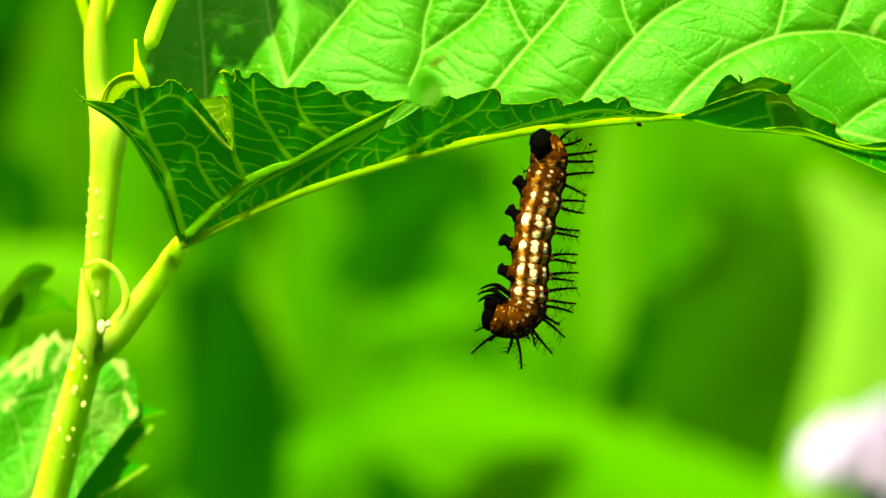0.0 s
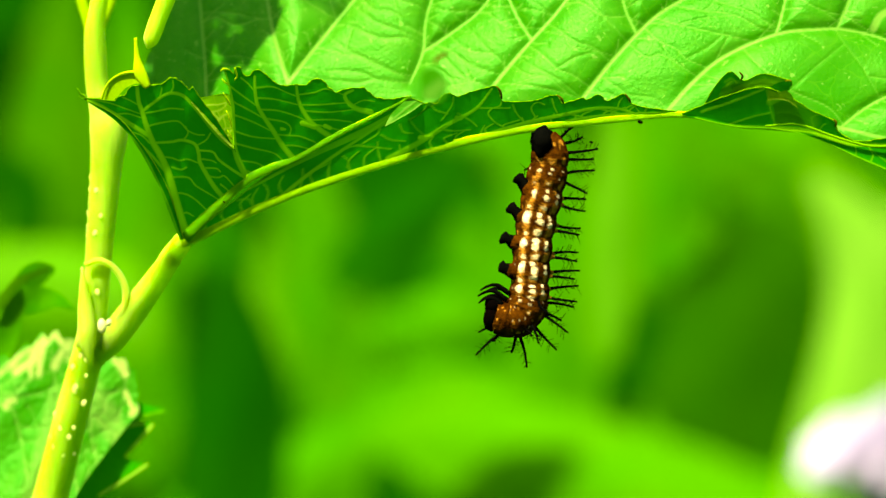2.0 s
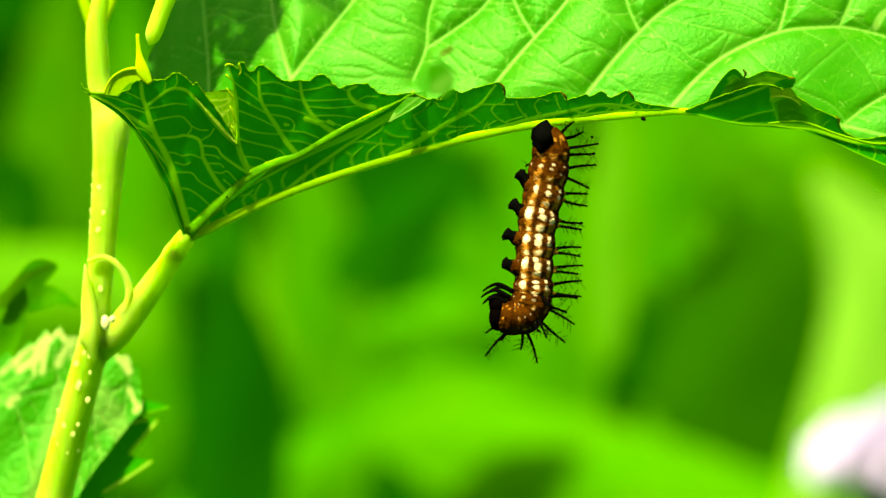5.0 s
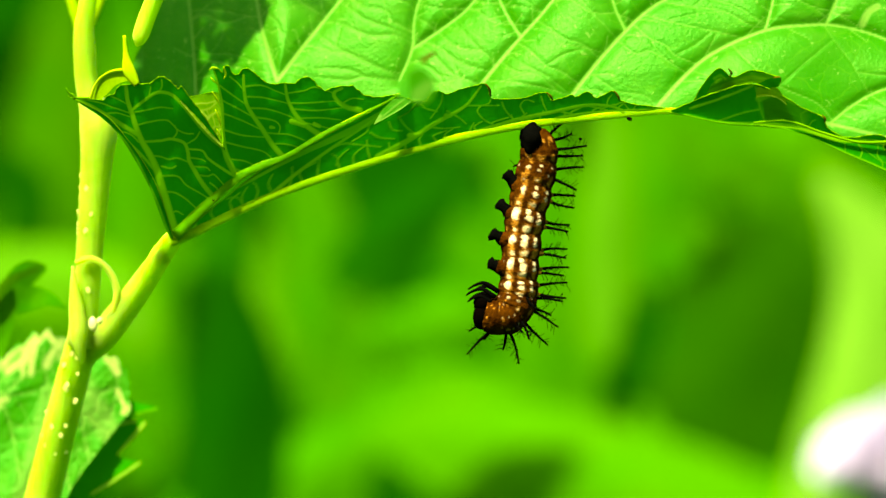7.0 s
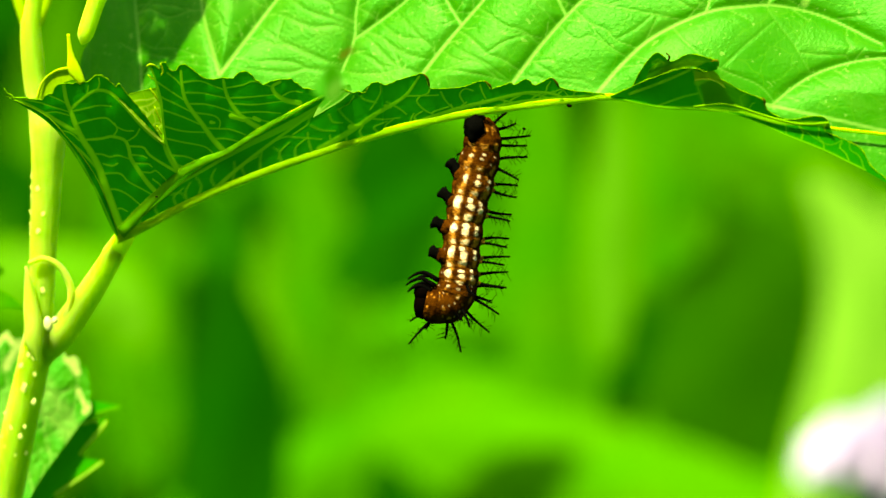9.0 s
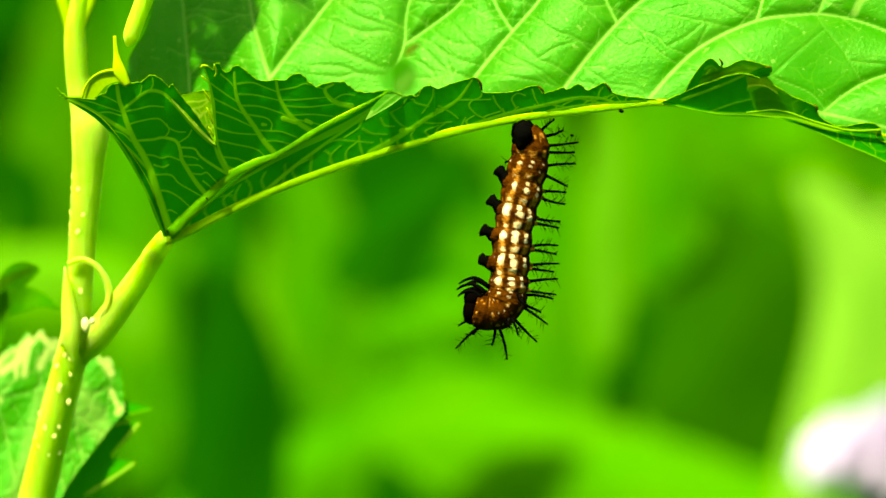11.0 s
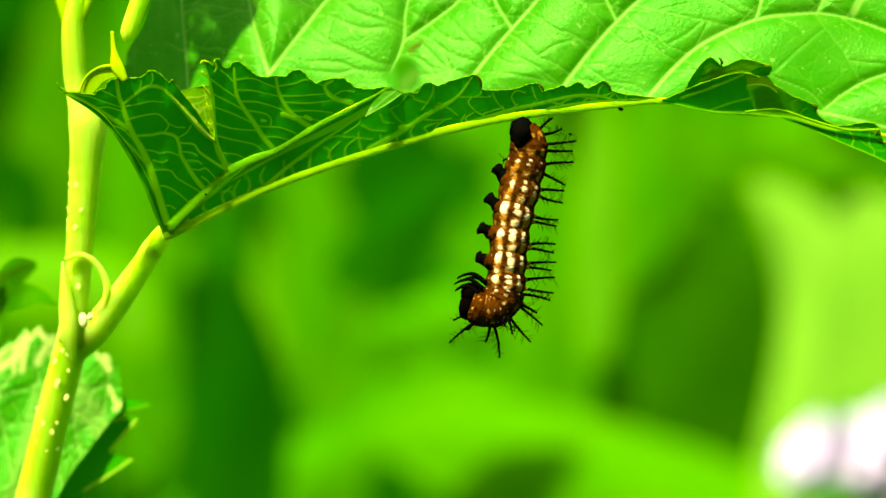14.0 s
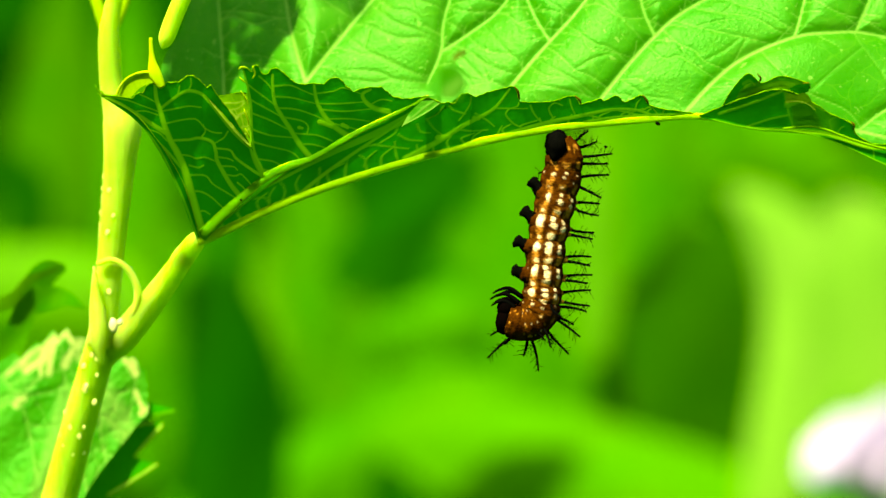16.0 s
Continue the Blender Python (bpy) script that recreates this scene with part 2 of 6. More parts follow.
STEM = stem_material()
HAIR = plain_material("stem_hair", (0.52, 0.55, 0.12), (0.46, 0.50, 0.09), 800, gloss=0.2, through=0.3)
BUD = plain_material("bud_skin", (0.50, 0.52, 0.17), (0.42, 0.46, 0.12), 500, gloss=0.1, through=0.2)
YOUNG = leaf_material("young_leaf", (0.018, 0.08, 0.001), (0.03, 0.10, 0.002), (0.006, 0.05, 0.001), (0.05, 0.11, 0.002), (0.03, 0.11, 0.0), net=500, veins=0.3, gloss=0.0, bump=0.2)
DARK = plain_material("dark_leaf", (0.016, 0.120, 0.0006), (0.03, 0.14, 0.0006), 200, gloss=0.0, through=0.3)
CURLED = plain_material("curled_edge", (0.150, 0.30, 0.0012), (0.190, 0.34, 0.0015), 250, gloss=0.0, through=0.6)
# only for the added unseen leaflets; its strong green tints their shade
THIN = leaf_material("thin_leaf", (0.006, 0.200, 0.0005), (0.010, 0.220, 0.0006), (0.004, 0.18, 0.0005), (0.02, 0.23, 0.001), (0.004, 0.30, 0.0), net=420, veins=0.3, through=0.7, rough=0.7, gloss=0.0, bump=0.2, rib=(0.04, 0.25, 0.002))
BLACK = plain_material("black_bristle", (0.0007, 0.0008, 0.0005), (0.0012, 0.0012, 0.0007), 900, rough=0.9, gloss=0.0)
def caterpillar_skin():
    """Brown hide with soft-edged cream and amber pigment spots."""
    mat, nodes, links = nodes_of("caterpillar_skin")
    shader = nodes["Principled BSDF"]
    coord = nodes.new("ShaderNodeTexCoord").outputs["Object"]
    tone = mixed(nodes, links, (0.034, 0.0105, 0.0006), (0.011, 0.0030, 0.0002), noise_of(nodes, links, coord, 700, 4))
    grain = noise_of(nodes, links, coord, 2600, 3, 0.3, 0.7)
    for name, a, b in (("amber", (0.220, 0.100, 0.009), (0.110, 0.038, 0.003)), ("pale", (0.56, 0.45, 0.22), (0.36, 0.25, 0.08))):
        field = nodes.new("ShaderNodeAttribute")
        field.attribute_name = name
        tone = mixed(nodes, links, tone, mixed(nodes, links, a, b, grain), field.outputs["Fac"])
    links.new(tone, shader.inputs["Base Color"])
    shader.inputs["Roughness"].default_value, shader.inputs["Specular IOR Level"].default_value = 0.7, 0.0
    relief = nodes.new("ShaderNodeBump")
    relief.inputs["Strength"].default_value, relief.inputs["Distance"].default_value = 0.4, 0.0003
    links.new(grain, relief.inputs["Height"])
    links.new(relief.outputs[0], shader.inputs["Normal"])
    return mat


SKIN = caterpillar_skin()
AMBER = plain_material("amber_spot", (0.165, 0.095, 0.005), (0.075, 0.030, 0.0015), 900, rough=0.7, gloss=0.02)
HEAD = plain_material("head_shell", (0.0005, 0.0005, 0.0003), (0.0010, 0.0004, 0.0003), 400, rough=0.9, gloss=0.0)

# ---- ground and distance ----
GRASS = plain_material("grass_ground", (0.008, 0.055, 0.0008), (0.02, 0.08, 0.001), 9, rough=0.9, bump=0.6, depth=0.03, gloss=0.05)
HEDGE = plain_material("hedge_leaf", (0.003, 0.085, 0.0002), (0.010, 0.11, 0.0003), 3, rough=0.9, gloss=0.02, through=0.35)
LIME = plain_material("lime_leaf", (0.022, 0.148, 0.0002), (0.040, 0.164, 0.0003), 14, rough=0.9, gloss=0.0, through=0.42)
MID = plain_material("green_leaf", (0.006, 0.090, 0.0002), (0.013, 0.10, 0.0003), 14, rough=0.9, gloss=0.0, through=0.42)
PALE = plain_material("pale_leaf", (0.105, 0.280, 0.014), (0.13, 0.30, 0.020), 14, rough=0.9, gloss=0.0, through=0.42)
# shade of the gap beside the pale leaves, put into a leaf colour
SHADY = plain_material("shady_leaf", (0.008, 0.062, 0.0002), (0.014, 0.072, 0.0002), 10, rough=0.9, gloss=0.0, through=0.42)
OLIVE = plain_material("olive_leaf", (0.020, 0.112, 0.0002), (0.032, 0.124, 0.0002), 14, rough=0.9, gloss=0.0, through=0.42)
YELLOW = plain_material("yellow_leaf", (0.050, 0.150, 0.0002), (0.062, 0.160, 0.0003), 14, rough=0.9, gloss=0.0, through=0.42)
# the lime leaf again, brighter: sunlight on the low leaf put into its colour
LIME_LIT = plain_material("lit_lime_leaf", (0.034, 0.180, 0.0003), (0.048, 0.192, 0.0004), 14, rough=0.9, gloss=0.0, through=0.42)
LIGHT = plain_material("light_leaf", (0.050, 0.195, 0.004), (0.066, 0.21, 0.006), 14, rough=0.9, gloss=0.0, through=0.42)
# dark leaf colour that stands in for shade in the gaps between weeds
GAP_SHADE = plain_material("deep_leaf", (0.0015, 0.046, 0.0001), (0.004, 0.054, 0.0002), 10, rough=0.9, gloss=0.0, through=0.42)
PETAL = plain_material("petal", (0.40, 0.34, 0.43), (0.46, 0.41, 0.48), 60, rough=0.9, gloss=0.0, through=0.3)


def ground():
    bm = bmesh.new()
    n = 60
    grid = []
    for i in range(n + 1):
        a = (i / n * 2 - 1)
        row = []
        for j in range(n + 1):
            b = (j / n * 2 - 1)
            x, y = 400 * math.copysign(abs(a) ** 4, a), 400 * math.copysign(abs(b) ** 4, b)
            z = 0.02 * noise.noise(Vector((x * 0.7, y * 0.7, 0))) - 0.03
            row.append((x, y, z))
        grid.append(row)
    sheet(bm, grid)
    tagged(part("ground", bm, GRASS, None, "uneven green grassy ground under the weeds"), "", "ground", "", "structure")


def hedge(turn, away, count, high, seed):
    """A bank of leafy shrubs that closes one side of the place: a core and many leaves on it."""
    rnd = random.Random(seed)
    spin = Matrix.Rotation(radians(turn), 4, "Z")
    bm = bmesh.new()
    for i in range(18):
        x = -5.4 + i * 0.62 + rnd.uniform(-0.1, 0.1)
        ball(bm, (x, away + 0.85 + rnd.uniform(-0.3, 0.3), high * 0.36), (0.7, 0.8, high * rnd.uniform(0.6, 0.8)), None, 12, 9)
    for v in bm.verts:
        v.co += Vector((0, 1, 0.5)) * 0.14 * noise.noise(v.co * 3)
    for i in range(count):
        x, z = rnd.uniform(-4.2, 4.2), rnd.uniform(0.0, high)
        y = away + 0.45 * noise.noise(Vector((x * 1.7, z * 1.7, 3))) + rnd.uniform(-0.12, 0.2)
        size = rnd.uniform(0.04, 0.10)
        m = Matrix.Translation((x, y, z)) @ Euler((rnd.uniform(0.2, 1.5), rnd.uniform(-0.6, 0.6), rnd.uniform(-1, 1))).to_matrix().to_4x4()
        a = [bm.verts.new(m @ Vector(p)) for p in ((0, -size, 0), (size * 0.5, 0, size * 0.12), (0, size, -size * 0.2), (-size * 0.5, 0, size * 0.12))]
        bm.faces.new((a[0], a[1], a[2]))
        bm.faces.new((a[0], a[2], a[3]))
    bm.transform(spin)
    tagged(part("shrub_bank", bm, HEDGE, None, "dark green bank of leafy shrubs round the weeds"), "", "shrubs", "", "stuff")


def grass():
    """Tufts of grass over the open ground."""
    rnd = random.Random(9)
    bm = bmesh.new()
    for i in range(4200):
        x, y = rnd.uniform(-2.5, 2.5), rnd.uniform(0.35, 5.4)
        h, w, lean_x, lean_y = rnd.uniform(0.10, 0.32), rnd.uniform(0.003, 0.007), rnd.gauss(0, 0.08), rnd.gauss(0, 0.08)
        a = rnd.uniform(0, math.pi)
        side = Vector((math.cos(a), math.sin(a), 0)) * w
        rows = [Vector((x + lean_x * f * f, y + lean_y * f * f, h * f - 0.03)) for f in (0, 0.5, 1)]
        v = [bm.verts.new(rows[0] - side), bm.verts.new(rows[0] + side), bm.verts.new(rows[1] + side * 0.8), bm.verts.new(rows[1] - side * 0.8), bm.verts.new(rows[2])]
        bm.faces.new((v[0], v[1], v[2], v[3]))
        bm.faces.new((v[3], v[2], v[4]))
    tagged(part("grass", bm, MID, None, "loose green grass on the ground"), "", "grass", "", "stuff")


def blade(points, width, lean=-0.25, n=22, across=7, tip=0.15, root=0.5):
    """A broad weed leaf along a line, folded a little along its middle, pointed at its end."""
    line = spline(points, n)
    bm = bmesh.new()
    grid = []
    for i, p in enumerate(line):
        p = Vector(p)
        way = (Vector(line[min(i + 1, n - 1)]) - Vector(line[max(i - 1, 0)])).normalized()
        side = way.cross(Vector((0, 1, lean))).normalized()
        face = side.cross(way)
        s = i / (n - 1)
        w = width * 0.5 * min(1, root + 1.6 * s) * (1 - (1 - tip) * max(0, (s - 0.55) / 0.45) ** 2)
        grid.append([p + side * w * c + face * (0.18 * w * abs(c) + 0.04 * w * math.sin(9 * s + 3 * c)) for c in np.linspace(-1, 1, across)])
    sheet(bm, grid)
    return bm


def weed(root, leaves, label):
    """A tall weed: a stalk from the ground and broad leaves, each (material, width, points)."""
    place = Vector((root[0], root[1], 0))
    ob = thing("weed", place, label, "weed", "weeds behind the leaf")
    n = 12
    for mat, width, points in leaves:
        start = Vector(points[0])
        path = spline([(place.x, place.y, -0.03), (place.x, place.y, start.z * 0.4), tuple(start)], n)
        bm = bmesh.new()
        tube(bm, path, taper(0.004, 0.002, n), 7)
        part("stalk", bm, MID, ob)
    for mat, width, points in leaves:
        part("leaf", blade([tuple(p) for p in points], width), mat, ob)
    return ob


def weeds():
    made = {}

    def leaf(mat, width, y, *points):
        y = y * 1.5
        kk = U * (1 + y / EYE_Y)
        return (mat, width * kk, [at(p[0], p[1], y + (p[2] if len(p) > 2 else 0)) for p in points])

    def root(u, y):
        p = at(u, 441, y * 1.5)
        return (p.x, p.y)

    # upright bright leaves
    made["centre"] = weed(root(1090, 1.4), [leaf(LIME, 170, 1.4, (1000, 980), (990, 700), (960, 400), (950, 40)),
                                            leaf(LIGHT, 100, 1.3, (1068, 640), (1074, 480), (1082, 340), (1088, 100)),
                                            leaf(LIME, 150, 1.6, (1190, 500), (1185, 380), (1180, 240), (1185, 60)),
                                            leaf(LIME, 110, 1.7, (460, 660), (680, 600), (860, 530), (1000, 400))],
                          "tall weed with upright lime-green leaves")
    made["right"] = weed(root(1540, 1.3), [leaf(PALE, 150, 1.3, (1410, 960), (1450, 830), (1512, 680), (1540, 540), (1530, 450), (1490, 370), (1430, 310)),
                                           leaf(PALE, 200, 1.4, (1660, 1000), (1665, 650), (1645, 480), (1625, 410), (1600, 350)),
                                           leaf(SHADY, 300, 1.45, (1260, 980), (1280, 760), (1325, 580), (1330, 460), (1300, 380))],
                         "tall weed with pale green arching leaves and one dark as a shaded gap")
    made["bent"] = weed(root(1300, 1.7), [leaf(OLIVE, 170, 1.75, (1180, 320), (1290, 260), (1400, 270), (1520, 300)),
                                          leaf(OLIVE, 150, 1.9, (1400, 600), (1390, 420), (1380, 300), (1390, 120))],
                        "tall weed with yellow-green bent leaves")
    made["low"] = weed(root(900, 1.2), [leaf(LIME_LIT, 230, 1.3, (1600, 1010), (1300, 925), (1050, 850), (820, 790), (640, 755)),
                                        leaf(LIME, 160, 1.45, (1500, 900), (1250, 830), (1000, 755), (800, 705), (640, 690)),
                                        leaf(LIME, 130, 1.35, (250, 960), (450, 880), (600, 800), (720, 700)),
                                        leaf(MID, 60, 1.3, (720, 970), (850, 900), (960, 902), (1040, 960))],
                       "low weed with wide arching lime-green leaves")
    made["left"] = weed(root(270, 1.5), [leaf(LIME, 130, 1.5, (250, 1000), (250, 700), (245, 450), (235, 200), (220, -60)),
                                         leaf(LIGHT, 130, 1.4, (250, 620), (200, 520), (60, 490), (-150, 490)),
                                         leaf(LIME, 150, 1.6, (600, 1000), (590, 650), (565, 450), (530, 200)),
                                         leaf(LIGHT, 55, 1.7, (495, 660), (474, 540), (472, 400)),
                                         leaf(OLIVE, 200, 1.8, (100, 900), (100, 600), (90, 300), (120, -60))],
                        "tall weed with lime-green and pale leaves")
    made["shaded"] = weed(root(420, 1.25), [leaf(GAP_SHADE, 190, 0.8, (415, 1050), (413, 850), (410, 660), (396, 470)),
                                            leaf(GAP_SHADE, 130, 1.2, (590, 500), (670, 440), (750, 360), (850, 250)),
                                            leaf(GAP_SHADE, 80, 1.5, (30, 450), (45, 400), (60, 330))],
                          "weed with broad leaves coloured dark as shaded gaps")
    made["back"] = weed(root(820, 1.9), [leaf(MID, 150, 1.9, (830, 1000), (820, 700), (830, 450), (860, 150))],
                        "tall weed with mid-green leaves")
    rnd = random.Random(17)
    # shaded gaps, drawn with darker leaf colours
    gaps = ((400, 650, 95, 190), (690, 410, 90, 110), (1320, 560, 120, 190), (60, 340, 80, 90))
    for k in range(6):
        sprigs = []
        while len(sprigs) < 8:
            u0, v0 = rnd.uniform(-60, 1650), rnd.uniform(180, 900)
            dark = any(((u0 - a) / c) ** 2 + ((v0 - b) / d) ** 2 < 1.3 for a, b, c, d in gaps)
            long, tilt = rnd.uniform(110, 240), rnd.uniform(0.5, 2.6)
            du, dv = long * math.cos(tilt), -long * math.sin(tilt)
            skin_ = rnd.choice((GAP_SHADE, MID, GAP_SHADE)) if dark else rnd.choice((LIME, LIME, MID, YELLOW, LIME, LIME))
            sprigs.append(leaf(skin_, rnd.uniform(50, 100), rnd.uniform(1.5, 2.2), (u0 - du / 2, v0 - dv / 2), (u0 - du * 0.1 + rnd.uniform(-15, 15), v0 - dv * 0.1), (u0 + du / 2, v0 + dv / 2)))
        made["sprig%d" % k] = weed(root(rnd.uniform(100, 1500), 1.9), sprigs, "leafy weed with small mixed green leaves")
    # backing layer, its dark colour standing in for shade behind the weeds
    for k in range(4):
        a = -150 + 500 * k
        made["deep%d" % k] = weed(root(a + 150, 2.4), [leaf(GAP_SHADE, 330, 2.4 + 0.1 * (i % 2), (a + 190 * i, 1150), (a + 190 * i + 20, 700), (a + 190 * i - 10, 300), (a + 190 * i + 40, -260)) for i in range(3)],
                                  "tall weed with broad upright leaves coloured dark as shade behind")
    return made


def flower(u, v, wide, high, seed):
    """A rounded head of many small pale petals on a stalk."""
    deep = 1.3
    c = at(u, v, deep)
    k = U * (1 + deep / EYE_Y)
    ob = thing("flower", Vector((c.x + 0.02, c.y, 0)), "round pinkish white flower head on a thin stalk", "flower", "flowers among the weeds")
    bm = bmesh.new()
    path = spline([(c.x + 0.02, c.y, -0.03), (c.x + 0.02, c.y, 0.25), tuple(c)], 10)
    tube(bm, path, taper(0.003, 0.0015, 10), 7)
    part("stalk", bm, MID, ob)
    rnd = random.Random(seed)
    for i in range(60):
        z = 1 - 1.8 * (i + 0.5) / 60
        a = i * 2.39996
        s = math.sqrt(max(0, 1 - z * z))
        way = Vector((s * math.cos(a), s * math.sin(a), z)).normalized()
        side = way.orthogonal().normalized()
        bm = bmesh.new()
        size = rnd.uniform(0.68, 1.12)
        grid = []
        for f, w in ((0.1, 0.1), (0.5, 0.24), (0.85, 0.30), (1.0, 0.14)):
            grid.append([c + Vector((way.x * wide, way.y * wide, way.z * high)) * k * size * f + (side * w * q + way * 0.06 * (1 - q * q)) * size * k * high for q in (-1, 0, 1)])
        sheet(bm, grid)
        part("petal", bm, PETAL, ob)
    return ob


# ---- the leaf ----
MIDRIB = spline([(325, 425), (500, 347), (700, 281), (860, 242), (960, 226), (1100, 212), (1210, 208), (1300, 226), (1370, 232), (1440, 240), (1510, 260), (1600, 275), (1780, 300)], 200)
RIBLINE = spline([(325, 425, 0), (430, 325, -0.0034), (515, 287, -0.0045), (600, 240, -0.0060), (660, 210, -0.0070), (720, 178, -0.0084)], 80)


def mid_v(u):
    return float(np.interp(u, MIDRIB[:, 0], MIDRIB[:, 1]))


def mid_y(u):
    return -0.000013 * max(0, u - 325)


def rib_v(u):
    return float(np.interp(u, RIBLINE[:, 0], RIBLINE[:, 1]))


def rib_y(u):
    return float(np.interp(u, RIBLINE[:, 0], RIBLINE[:, 2]))


BLADE_VEINS = []


def side_vein(*points):
    BLADE_VEINS.append(list(points))


side_vein((365, 215), (362, 120), (355, 30), (345, -90))
side_vein((508, 150), (490, 90), (478, 40), (462, -60), (440, -160))
side_vein((508, 150), (550, 95), (595, 40), (640, -15), (700, -100))
side_vein((725, 150), (747, 95), (752, 40), (770, -20), (800, -110))
side_vein((747, 95), (800, 60), (850, 20), (900, -50))
side_vein((868, 160), (905, 115), (940, 75), (985, 25), (1040, -50), (1090, -130))
side_vein((940, 75), (915, 35), (895, -10))
side_vein((1028, 180), (1075, 120), (1125, 65), (1170, 25), (1240, -15), (1330, -70))
side_vein((1180, 200), (1225, 150), (1280, 105), (1370, 66), (1440, 57), (1500, 58), (1580, 80), (1680, 130))
side_vein((1372, 66), (1385, 20), (1400, -50))
side_vein((1480, 57), (1500, 10), (1530, -60))
side_vein((1482, 234), (1521, 203), (1564, 178), (1622, 161), (1690, 154), (1770, 160))
side_vein((1125, 65), (1105, 20), (1095, -30))


def blade_lines():
    """All veins of the far half: side veins, and the net between neighbours."""
    lines = []
    for p in BLADE_VEINS:
        strong = p[0] in ((508, 150), (1180, 200), (1028, 180), (868, 160))
        lines.append((p, 3.6 if strong else 2.4, 1.6, 1.0 if strong else 0.85))
    # a wide pale spot at the upper right, no vein
    lines.append(([(1545, 55), (1556, 34), (1572, 24)], 7.0, 6.0, 1.0))
    lines.append(([(1455, 226), (1484, 231), (1569, 252), (1619, 264), (1669, 277), (1770, 300)], 3.4, 2.6, 0.95))
    for k, (a, b, n) in enumerate(((0, 1, 9), (1, 2, 6), (2, 3, 9), (3, 5, 9), (5, 7, 10), (7, 8, 8), (8, 11, 4))):
        lines += rungs(BLADE_VEINS[a], BLADE_VEINS[b], n, 9, 40 + k, 1.3, 0.42, -0.28)
    # short spurs at the veins
    rnd = random.Random(12)
    for p in BLADE_VEINS:
        q = spline(p, 9)
        for i in range(1, 8):
            way = q[i + 1] - q[i - 1]
            side = np.array([-way[1], way[0]]) / np.hypot(*way) * rnd.choice((-1, 1))
            tip = q[i] + side * rnd.uniform(16, 34) + way * 0.3
            lines.append(([q[i], (q[i] + tip) / 2, tip], 1.4, 1.0, 0.4))
    return lines


def blade_depth(u, v, near, far):
    """How far back the far half of the leaf lies; near and far are the distances to any vein and to the side veins."""
    vm = np.interp(u, MIDRIB[:, 0], MIDRIB[:, 1])
    base = -0.000013 * np.maximum(0, u - 325) + 0.0028 + (vm - v) * U * 0.42
    pillow = 0.0005 * (1 - np.exp(-(far / 12) ** 2)) + 0.0006 * (1 - np.exp(-(far / 34) ** 2)) + 0.00010 * (1 - np.exp(-(near / 10) ** 2))
    wave = 0.0006 * np.sin(u / 61 + v / 90)
    fall = 0.004 * np.clip((400 - u) / 130, 0, 1) ** 2
    ridge = 0.0036 * np.exp(-((u - 500) / 62) ** 2)
    return base + (wave - pillow - ridge) * np.clip((vm - v) / 70, 0, 1) + fall


